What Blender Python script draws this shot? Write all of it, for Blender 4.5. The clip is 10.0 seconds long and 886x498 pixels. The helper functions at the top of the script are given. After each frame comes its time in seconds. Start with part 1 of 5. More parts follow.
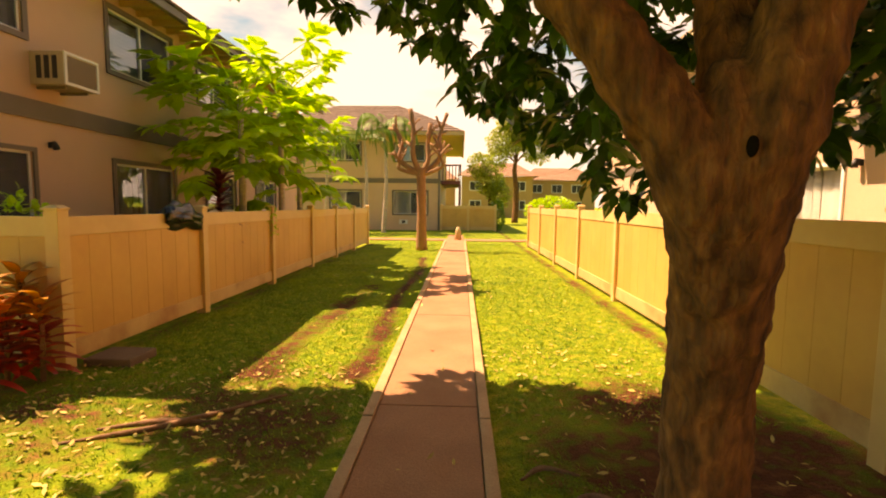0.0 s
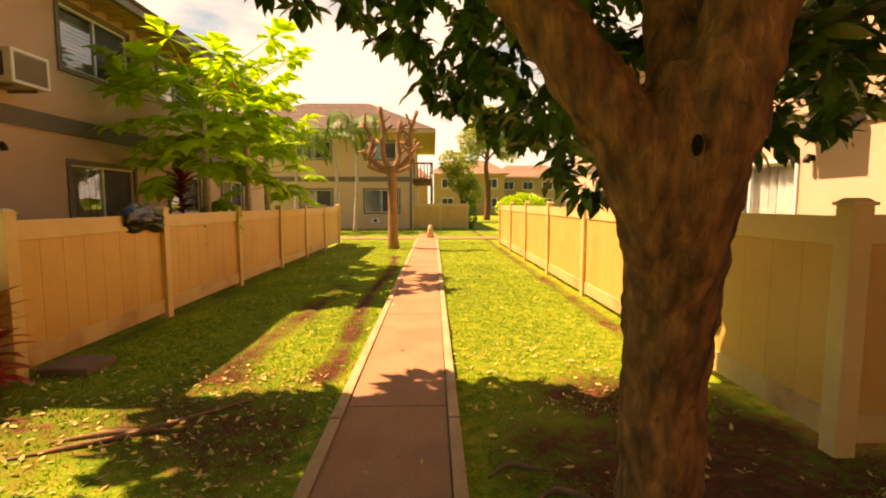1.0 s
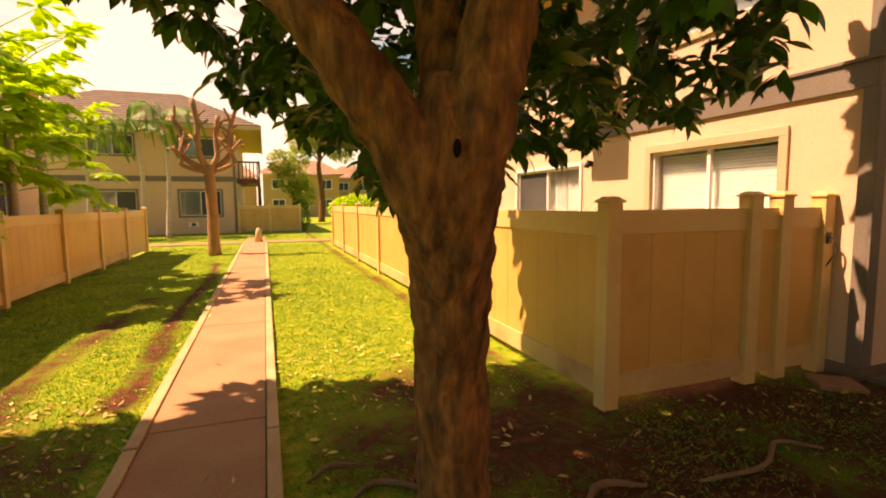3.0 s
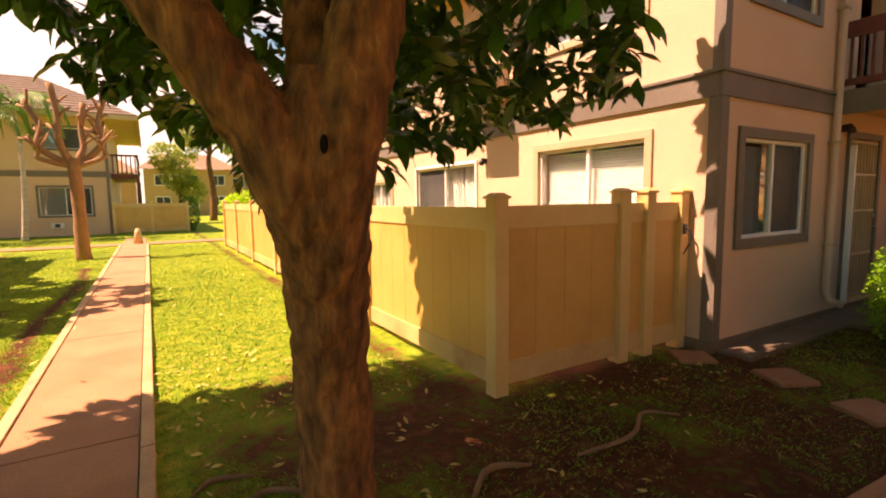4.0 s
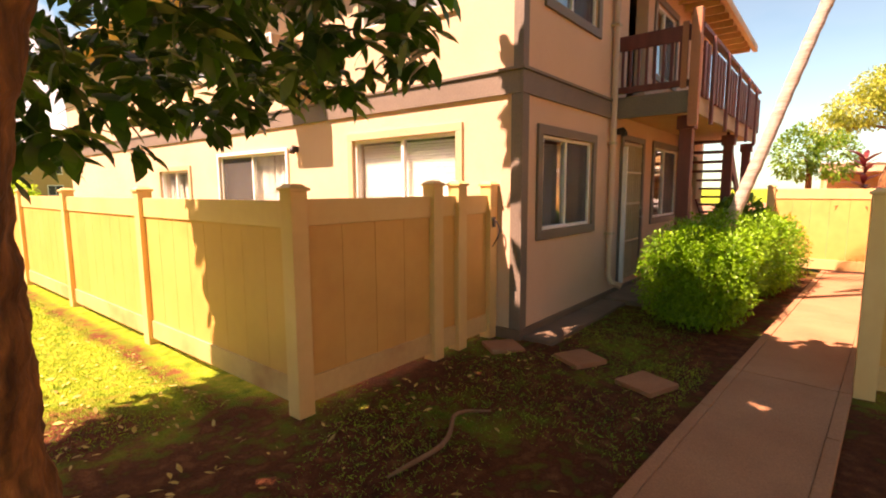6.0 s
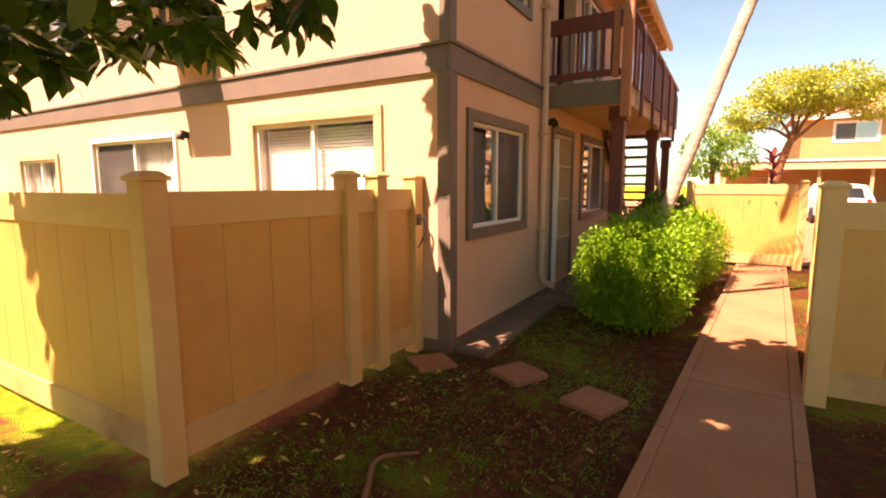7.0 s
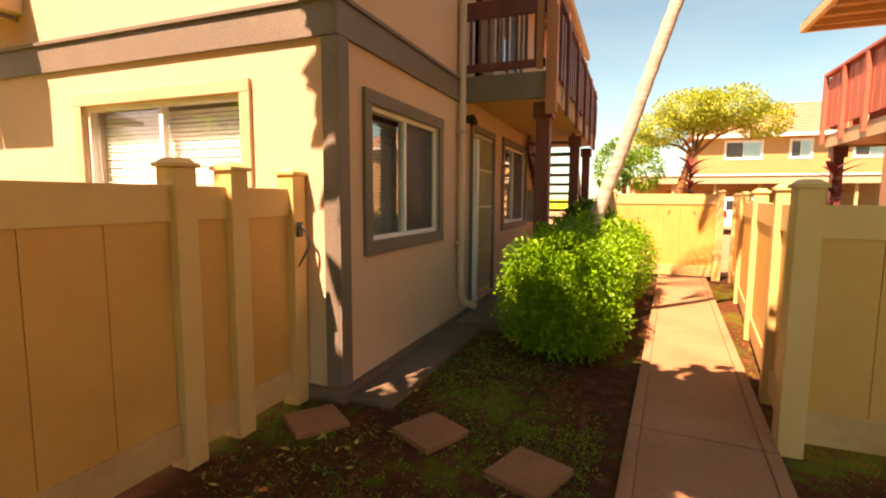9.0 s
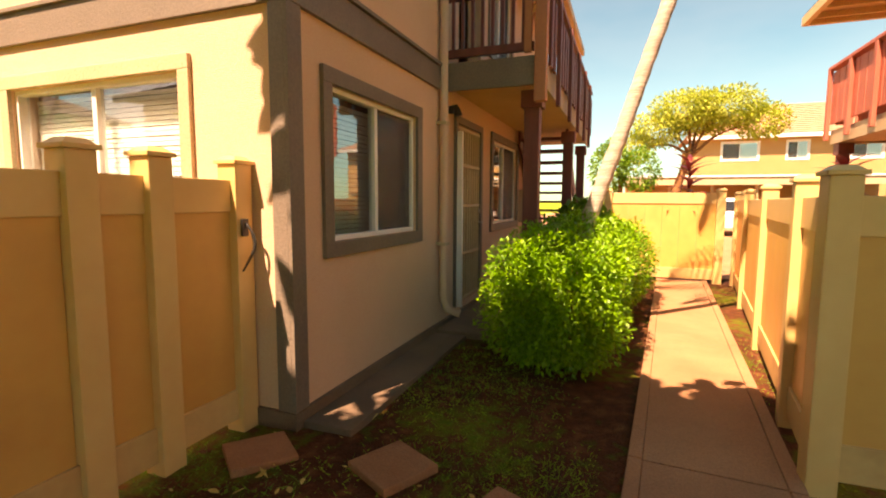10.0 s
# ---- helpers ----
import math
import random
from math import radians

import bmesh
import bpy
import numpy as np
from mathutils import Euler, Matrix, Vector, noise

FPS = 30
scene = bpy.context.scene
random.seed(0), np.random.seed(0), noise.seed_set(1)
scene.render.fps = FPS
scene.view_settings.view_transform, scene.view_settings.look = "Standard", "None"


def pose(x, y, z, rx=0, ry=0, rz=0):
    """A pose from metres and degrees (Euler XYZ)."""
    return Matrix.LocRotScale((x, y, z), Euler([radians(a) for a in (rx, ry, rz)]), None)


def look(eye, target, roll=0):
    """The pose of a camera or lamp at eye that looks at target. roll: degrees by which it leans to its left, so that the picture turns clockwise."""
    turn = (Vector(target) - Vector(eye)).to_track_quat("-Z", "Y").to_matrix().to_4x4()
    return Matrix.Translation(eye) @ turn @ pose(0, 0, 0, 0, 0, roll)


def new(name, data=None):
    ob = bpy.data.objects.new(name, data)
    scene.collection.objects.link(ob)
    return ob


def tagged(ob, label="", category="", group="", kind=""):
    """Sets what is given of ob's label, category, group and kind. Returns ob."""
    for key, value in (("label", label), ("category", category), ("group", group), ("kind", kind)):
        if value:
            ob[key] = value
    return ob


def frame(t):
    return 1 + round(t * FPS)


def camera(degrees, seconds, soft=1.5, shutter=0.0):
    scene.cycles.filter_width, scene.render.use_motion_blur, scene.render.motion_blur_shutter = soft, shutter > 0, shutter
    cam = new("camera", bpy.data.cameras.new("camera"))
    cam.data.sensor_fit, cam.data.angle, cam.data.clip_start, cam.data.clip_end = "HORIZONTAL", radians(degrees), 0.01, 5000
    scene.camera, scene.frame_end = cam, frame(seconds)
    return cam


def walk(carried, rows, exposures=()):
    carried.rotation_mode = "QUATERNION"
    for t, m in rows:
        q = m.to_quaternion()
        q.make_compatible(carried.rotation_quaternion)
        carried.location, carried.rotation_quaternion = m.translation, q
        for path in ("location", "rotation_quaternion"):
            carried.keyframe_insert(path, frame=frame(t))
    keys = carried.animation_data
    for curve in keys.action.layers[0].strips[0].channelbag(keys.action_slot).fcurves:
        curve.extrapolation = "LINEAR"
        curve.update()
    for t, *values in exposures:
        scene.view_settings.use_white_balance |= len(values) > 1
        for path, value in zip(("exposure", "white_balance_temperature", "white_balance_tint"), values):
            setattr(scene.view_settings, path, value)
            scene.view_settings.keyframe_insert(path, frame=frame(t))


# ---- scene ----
cam = camera(84.8, 10.0, soft=2.0)
# seconds, x, y, z, yaw, pitch, roll
PATH = [
    (0.0, -0.080, -0.099, 1.520, 2.02, -5.17, 0.66),
    (0.5, -0.060, -0.097, 1.522, 0.91, -5.27, 0.18),
    (1.0, -0.027, -0.085, 1.528, -1.10, -5.41, -0.02),
    (1.5, 0.000, -0.088, 1.527, -4.78, -5.41, -0.16),
    (2.0, 0.033, -0.099, 1.529, -9.53, -5.47, -0.24),
    (2.5, 0.075, -0.120, 1.521, -14.70, -5.29, -0.40),
    (4.0, 0.208, -0.191, 1.518, -31.15, -5.89, -0.77),
    (4.5, 0.250, -0.210, 1.516, -36.50, -5.95, -1.05),
    (5.0, 0.308, -0.230, 1.514, -40.75, -6.05, -0.85),
    (5.5, 0.390, -0.154, 1.530, -46.10, -6.57, -0.53),
    (7.0, 1.150, 0.335, 1.490, -59.75, -7.50, -0.05),
    (7.5, 1.330, 0.490, 1.489, -63.90, -7.62, -0.05),
    (8.0, 1.555, 0.525, 1.485, -65.90, -7.45, 0.10),
    (8.5, 1.810, 0.545, 1.450, -67.60, -6.80, 0.12),
    (9.0, 2.065, 0.605, 1.405, -68.80, -6.00, 0.35),
    (9.5, 2.320, 0.630, 1.370, -69.30, -5.75, 0.34),
    (10.0, 2.540, 0.615, 1.350, -69.20, -5.69, 0.29),
]
EXPO = [(0.0, 1.17, 11300, 39), (2.5, 1.09, 11300, 41), (4.5, 1.46, 8700, 47), (7.0, 1.77, 9000, 52), (10.0, 1.70, 10000, 37)]
walk(cam, [(t, pose(x, y, z, 90 + pitch, 0, yaw) @ pose(0, 0, 0, 0, 0, roll)) for t, x, y, z, yaw, pitch, roll in PATH], EXPO)

# ---- light ----
SUN = Vector((-0.62, 0.22, 1.0)).normalized()
world = bpy.data.worlds.new("sky")
scene.world = world
world.use_nodes = True
wn = world.node_tree
sky = wn.nodes.new("ShaderNodeTexSky")
sky.sky_type, sky.sun_disc = "NISHITA", False
sky.sun_elevation = math.asin(SUN.z)
sky.sun_rotation = math.atan2(SUN.x, SUN.y)
sky.dust_density, sky.air_density, sky.ozone_density = 0.3, 1.0, 0.5
# thin bright cloud over the sky
tc = wn.nodes.new("ShaderNodeTexCoord")
mp = wn.nodes.new("ShaderNodeMapping")
mp.inputs["Scale"].default_value = (1.6, 1.6, 4.5)
cl = wn.nodes.new("ShaderNodeTexNoise")
cl.inputs["Scale"].default_value, cl.inputs["Detail"].default_value = 2.2, 8
cr = wn.nodes.new("ShaderNodeValToRGB")
cr.color_ramp.elements[0].position, cr.color_ramp.elements[1].position = 0.36, 0.56
mixc = wn.nodes.new("ShaderNodeMix")
mixc.data_type = "RGBA"
mixc.inputs["B"].default_value = (13.5, 13.0, 12.2, 1)
wn.links.new(tc.outputs["Generated"], mp.inputs["Vector"])
wn.links.new(mp.outputs["Vector"], cl.inputs["Vector"])
wn.links.new(cl.outputs["Fac"], cr.inputs["Fac"])
# the cloud lies towards the far end of the lawn, the sky over the side path is clear
sep = wn.nodes.new("ShaderNodeSeparateXYZ")
wn.links.new(tc.outputs["Generated"], sep.inputs["Vector"])
gr = wn.nodes.new("ShaderNodeMapRange")
gr.inputs["From Min"].default_value, gr.inputs["From Max"].default_value = 0.35, 0.75
gr.inputs["To Min"].default_value = 0.04
wn.links.new(sep.outputs["Y"], gr.inputs["Value"])
mul = wn.nodes.new("ShaderNodeMath")
mul.operation = "MULTIPLY"
wn.links.new(cr.outputs["Color"], mul.inputs[0])
wn.links.new(gr.outputs["Result"], mul.inputs[1])
wn.links.new(mul.outputs[0], mixc.inputs["Factor"])
hue = wn.nodes.new("ShaderNodeMix")
hue.data_type, hue.blend_type = "RGBA", "MULTIPLY"
hue.inputs["Factor"].default_value = 1.0
hue.inputs["B"].default_value = (0.90, 1.62, 1.50, 1)
wn.links.new(sky.outputs["Color"], hue.inputs["A"])
wn.links.new(hue.outputs["Result"], mixc.inputs["A"])
bg = wn.nodes["Background"]
bg.inputs["Strength"].default_value = 0.045
wn.links.new(mixc.outputs["Result"], bg.inputs["Color"])
lamp = bpy.data.lights.new("sun", "SUN")
lamp.energy, lamp.angle, lamp.color = 5.0, radians(0.55), (1.0, 0.90, 0.74)
new("sun", lamp).matrix_world = look(SUN * 60, (0, 0, 0))

# ---- materials ----
def ramp_mat(name, c1, c2, scale=4.0, rough=0.7, bump=0.0, fine=60.0, c3=None, dirt=0.0, metal=0.0, island=0.0, obj=0.0, spec=0.5, stretch=(1, 1, 1), dirt_col=(0.16, 0.07, 0.03), trans=0.0, grain=0.35):
    """Two-scale colour: a broad mottling of c1 and c2, fine grain, and blotches of dirt."""
    m = bpy.data.materials.new(name)
    m.use_nodes = True
    n, l = m.node_tree.nodes, m.node_tree.links
    b = n["Principled BSDF"]
    geo = n.new("ShaderNodeNewGeometry")
    mapping = n.new("ShaderNodeMapping")
    mapping.inputs["Scale"].default_value = stretch
    l.new(geo.outputs["Position"], mapping.inputs["Vector"])
    big = n.new("ShaderNodeTexNoise")
    big.inputs["Scale"].default_value, big.inputs["Detail"].default_value = scale, 5
    small = n.new("ShaderNodeTexNoise")
    small.inputs["Scale"].default_value, small.inputs["Detail"].default_value = fine, 4
    for x in (big, small):
        l.new(mapping.outputs["Vector"], x.inputs["Vector"])
    cr = n.new("ShaderNodeValToRGB")
    e = cr.color_ramp.elements
    e[0].position, e[0].color = 0.33, (*c1, 1)
    e[1].position, e[1].color = 0.67, (*c2, 1)
    if c3:
        x = e.new(0.80)
        x.color = (*c3, 1)
    l.new(big.outputs["Fac"], cr.inputs["Fac"])
    col = cr.outputs["Color"]
    gr = n.new("ShaderNodeMix")
    gr.data_type, gr.blend_type = "RGBA", "OVERLAY"
    gr.inputs["Factor"].default_value = grain
    l.new(col, gr.inputs["A"])
    l.new(small.outputs["Fac"], gr.inputs["B"])
    col = gr.outputs["Result"]
    if island or obj:
        hs = n.new("ShaderNodeHueSaturation")
        mr = n.new("ShaderNodeMapRange")
        k = island or obj
        mr.inputs["To Min"].default_value, mr.inputs["To Max"].default_value = 1 - k, 1 + k
        if island:
            l.new(geo.outputs["Random Per Island"], mr.inputs["Value"])
        else:
            l.new(n.new("ShaderNodeObjectInfo").outputs["Random"], mr.inputs["Value"])
        l.new(mr.outputs["Result"], hs.inputs["Value"])
        l.new(col, hs.inputs["Color"])
        col = hs.outputs["Color"]
    if dirt:
        dn = n.new("ShaderNodeTexNoise")
        dn.inputs["Scale"].default_value, dn.inputs["Detail"].default_value = 1.7, 9
        l.new(geo.outputs["Position"], dn.inputs["Vector"])
        dr = n.new("ShaderNodeMapRange")
        dr.inputs["From Min"].default_value, dr.inputs["From Max"].default_value = 0.52, 0.75
        dr.inputs["To Max"].default_value = dirt
        l.new(dn.outputs["Fac"], dr.inputs["Value"])
        dm = n.new("ShaderNodeMix")
        dm.data_type = "RGBA"
        dm.inputs["B"].default_value = (*dirt_col, 1)
        l.new(dr.outputs["Result"], dm.inputs["Factor"])
        l.new(col, dm.inputs["A"])
        col = dm.outputs["Result"]
    l.new(col, b.inputs["Base Color"])
    rr = n.new("ShaderNodeMapRange")
    rr.inputs["To Min"].default_value, rr.inputs["To Max"].default_value = max(rough - 0.12, 0.02), min(rough + 0.12, 1)
    l.new(small.outputs["Fac"], rr.inputs["Value"])
    l.new(rr.outputs["Result"], b.inputs["Roughness"])
    b.inputs["Metallic"].default_value = metal
    b.inputs["Specular IOR Level"].default_value = spec
    if bump:
        bp = n.new("ShaderNodeBump")
        bp.inputs["Strength"].default_value, bp.inputs["Distance"].default_value = bump, 0.02
        l.new(small.outputs["Fac"], bp.inputs["Height"])
        l.new(bp.outputs["Normal"], b.inputs["Normal"])
    if trans:
        tr = n.new("ShaderNodeBsdfTranslucent")
        l.new(col, tr.inputs["Color"])
        mx = n.new("ShaderNodeMixShader")
        mx.inputs["Fac"].default_value = trans
        l.new(b.outputs["BSDF"], mx.inputs[1])
        l.new(tr.outputs["BSDF"], mx.inputs[2])
        l.new(mx.outputs["Shader"], n["Material Output"].inputs["Surface"])
    return m


M = {}
M["fence"] = ramp_mat("fence_vinyl", (0.70, 0.45, 0.18), (0.76, 0.52, 0.23), 1.2, 0.45, 0.03, 12, dirt=0.2, grain=0.10, dirt_col=(0.40, 0.2, 0.08))
M["board"] = ramp_mat("fence_board_vinyl", (0.66, 0.355, 0.10), (0.71, 0.405, 0.125), 1.2, 0.45, 0.03, 9, dirt=0.2, grain=0.12, obj=0.03, dirt_col=(0.34, 0.15, 0.05))
M["rail_low"] = ramp_mat("fence_rail_soiled", (0.60, 0.38, 0.16), (0.68, 0.46, 0.20), 2.0, 0.55, 0.06, 20, dirt=0.8, grain=0.15, dirt_col=(0.36, 0.13, 0.04))
M["stucco"] = ramp_mat("tan_stucco", (0.68, 0.44, 0.29), (0.73, 0.485, 0.33), 0.8, 0.9, 0.45, 140, dirt=0.12, dirt_col=(0.42, 0.26, 0.15))
M["stucco_far"] = ramp_mat("brown_stucco", (0.46, 0.27, 0.11), (0.50, 0.30, 0.13), 0.8, 0.9, 0.3, 90)
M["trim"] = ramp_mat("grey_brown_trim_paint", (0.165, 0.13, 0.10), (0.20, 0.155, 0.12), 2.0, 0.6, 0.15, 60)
M["trim_light"] = ramp_mat("pale_taupe_trim", (0.48, 0.36, 0.22), (0.53, 0.40, 0.25), 2.0, 0.6, 0.15, 60)
M["white"] = ramp_mat("white_frame_paint", (0.76, 0.74, 0.70), (0.82, 0.80, 0.76), 3.0, 0.4, 0.05, 60)
M["blind"] = ramp_mat("white_blind_slat", (0.70, 0.68, 0.62), (0.78, 0.76, 0.70), 3.0, 0.5, 0.0, 60)
M["roof"] = ramp_mat("brown_shingle", (0.13, 0.085, 0.06), (0.20, 0.13, 0.09), 3.0, 0.9, 0.8, 25, island=0.15)
M["roof_red"] = ramp_mat("red_brown_shingle", (0.44, 0.24, 0.15), (0.52, 0.30, 0.20), 3.0, 0.9, 0.8, 25, island=0.12)
M["soffit"] = ramp_mat("tan_soffit_board", (0.55, 0.36, 0.18), (0.62, 0.42, 0.22), 2.0, 0.7, 0.2, 40)
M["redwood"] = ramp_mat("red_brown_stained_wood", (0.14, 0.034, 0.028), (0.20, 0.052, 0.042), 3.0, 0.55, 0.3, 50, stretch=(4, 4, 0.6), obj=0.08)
# copy of the red-brown wood with sunlight put into its colour
M["redwood_lit"] = ramp_mat("sunlit_red_brown_wood", (0.46, 0.17, 0.08), (0.52, 0.20, 0.10), 3.0, 0.6, 0.3, 50, stretch=(4, 4, 0.6))
M["redpanel"] = ramp_mat("red_stained_panel", (0.42, 0.10, 0.06), (0.50, 0.13, 0.08), 3.0, 0.6, 0.3, 50, stretch=(4, 4, 0.6), obj=0.06)
M["concrete"] = ramp_mat("red_stained_concrete", (0.39, 0.175, 0.085), (0.46, 0.225, 0.115), 1.6, 0.9, 0.5, 90, dirt=0.4, dirt_col=(0.24, 0.12, 0.06))
M["kerb"] = ramp_mat("concrete_edge_strip", (0.50, 0.30, 0.15), (0.58, 0.37, 0.20), 4.0, 0.9, 0.5, 90, dirt=0.45, dirt_col=(0.27, 0.12, 0.05))
# dark tone paints the shade on the porch slab and foundation
M["slab"] = ramp_mat("dark_shaded_concrete", (0.15, 0.095, 0.06), (0.21, 0.135, 0.085), 2.0, 0.8, 0.4, 70)
M["paver"] = ramp_mat("terracotta_paver", (0.36, 0.15, 0.07), (0.42, 0.19, 0.09), 6.0, 0.9, 0.5, 90, dirt=0.4, dirt_col=(0.18, 0.07, 0.03))
M["metal"] = ramp_mat("galvanised_metal", (0.32, 0.30, 0.27), (0.40, 0.37, 0.33), 6.0, 0.4, 0.1, 60, metal=0.8)
M["black"] = ramp_mat("black_metal", (0.02, 0.018, 0.016), (0.035, 0.03, 0.027), 8.0, 0.45, 0.1, 60)
M["bag"] = ramp_mat("black_plastic_film", (0.012, 0.012, 0.013), (0.02, 0.02, 0.021), 8.0, 0.22, 0.25, 18)
M["gate_metal"] = ramp_mat("cream_gate_paint", (0.52, 0.40, 0.22), (0.58, 0.45, 0.26), 4.0, 0.45, 0.05, 60)
M["utility"] = ramp_mat("beige_utility_box_paint", (0.48, 0.36, 0.24), (0.54, 0.42, 0.28), 3.0, 0.5, 0.1, 60)
# near-black colour of the floors and ceilings inside the houses
M["dark"] = ramp_mat("near_black_interior", (0.05, 0.042, 0.035), (0.07, 0.06, 0.05), 2.0, 0.9)
M["curtain"] = ramp_mat("pale_curtain_cloth", (0.55, 0.52, 0.47), (0.62, 0.58, 0.52), 3.0, 0.9, 0.2, 80)
M["bark"] = ramp_mat("grey_brown_bark", (0.075, 0.030, 0.010), (0.31, 0.13, 0.042), 15.0, 0.92, 1.0, 38, stretch=(1.4, 1.4, 0.42), c3=(0.48, 0.25, 0.095), grain=0.6)
M["bark_dry"] = ramp_mat("pale_dry_bark", (0.30, 0.15, 0.07), (0.40, 0.21, 0.10), 7.0, 0.9, 0.6, 55, stretch=(1.3, 1.3, 0.5))
M["palm_bark"] = ramp_mat("ringed_palm_bark", (0.44, 0.34, 0.27), (0.60, 0.48, 0.40), 3.0, 0.9, 0.6, 20, stretch=(0.5, 0.5, 7), c3=(0.20, 0.13, 0.09), grain=0.6)
M["leaf"] = ramp_mat("dark_glossy_leaf", (0.030, 0.10, 0.010), (0.065, 0.19, 0.016), 3.0, 0.42, 0.0, 30, island=0.4, trans=0.2)
M["papaya_leaf"] = ramp_mat("bright_lobed_leaf", (0.32, 0.55, 0.025), (0.50, 0.70, 0.05), 3.0, 0.45, 0.0, 30, island=0.25, trans=0.55)
M["hedge_leaf"] = ramp_mat("hedge_leaf", (0.09, 0.26, 0.006), (0.25, 0.50, 0.018), 3.0, 0.45, 0.0, 30, island=0.3, trans=0.3)
M["far_leaf"] = ramp_mat("yellow_green_leaf", (0.28, 0.36, 0.03), (0.46, 0.50, 0.08), 1.0, 0.55, 0.0, 20, island=0.3, trans=0.3)
M["green_leaf"] = ramp_mat("mid_green_leaf", (0.08, 0.20, 0.012), (0.17, 0.34, 0.025), 1.5, 0.5, 0.0, 20, island=0.3, trans=0.3)
M["palm_leaf"] = ramp_mat("palm_leaflet", (0.09, 0.20, 0.018), (0.18, 0.32, 0.035), 1.5, 0.5, 0.0, 20, island=0.25, trans=0.25)
M["ti_leaf"] = ramp_mat("maroon_strap_leaf", (0.13, 0.018, 0.020), (0.24, 0.04, 0.035), 4.0, 0.4, 0.0, 30, island=0.35, trans=0.2)
M["croton"] = ramp_mat("red_croton_leaf", (0.38, 0.03, 0.018), (0.60, 0.07, 0.025), 4.0, 0.4, 0.0, 30, island=0.45, trans=0.2)
M["croton_top"] = ramp_mat("orange_croton_leaf", (0.62, 0.17, 0.02), (0.75, 0.38, 0.04), 5.0, 0.4, 0.0, 30, island=0.25, trans=0.3)
M["litter"] = ramp_mat("dry_fallen_leaf", (0.50, 0.34, 0.08), (0.68, 0.50, 0.16), 5.0, 0.75, 0.2, 40, island=0.4, trans=0.15)
M["grass"] = ramp_mat("grass_blade", (0.10, 0.24, 0.010), (0.28, 0.41, 0.02), 1.3, 0.6, 0.0, 20, island=0.35, trans=0.25, c3=(0.48, 0.40, 0.06))
M["root"] = ramp_mat("weathered_root", (0.22, 0.11, 0.055), (0.32, 0.17, 0.085), 6.0, 0.9, 0.6, 60)
# near-black colour that paints the shade inside the knot hole
M["hollow"] = ramp_mat("knot_hole_dark", (0.008, 0.005, 0.003), (0.014, 0.009, 0.005), 8.0, 0.95, 0.3, 60, spec=0.1)
M["car"] = ramp_mat("white_car_paint", (0.74, 0.74, 0.74), (0.80, 0.80, 0.80), 1.0, 0.25, 0.0, 60)
M["rubber"] = ramp_mat("black_rubber", (0.02, 0.02, 0.02), (0.03, 0.03, 0.03), 8.0, 0.8)
M["tail"] = ramp_mat("red_lens", (0.5, 0.02, 0.02), (0.6, 0.03, 0.03), 8.0, 0.2)


def glass_mat(name, tint=(0.75, 0.80, 0.78), rough=0.01):
    m = bpy.data.materials.new(name)
    m.use_nodes = True
    b = m.node_tree.nodes["Principled BSDF"]
    b.inputs["Base Color"].default_value = (*tint, 1)
    b.inputs["Transmission Weight"].default_value = 1.0
    b.inputs["Roughness"].default_value = rough
    b.inputs["IOR"].default_value = 1.9
    return m


M["glass"] = glass_mat("window_glass")


def screen_mat():
    """A fine dark insect screen: part of the light goes through."""
    m = bpy.data.materials.new("insect_screen")
    m.use_nodes = True
    n, l = m.node_tree.nodes, m.node_tree.links
    b = n["Principled BSDF"]
    b.inputs["Base Color"].default_value = (0.09, 0.085, 0.08, 1)
    b.inputs["Roughness"].default_value = 0.6
    t = n.new("ShaderNodeBsdfTransparent")
    mx = n.new("ShaderNodeMixShader")
    mx.inputs["Fac"].default_value = 0.55
    l.new(b.outputs["BSDF"], mx.inputs[2])
    l.new(t.outputs["BSDF"], mx.inputs[1])
    l.new(mx.outputs["Shader"], n["Material Output"].inputs["Surface"])
    return m


M["screen"] = screen_mat()


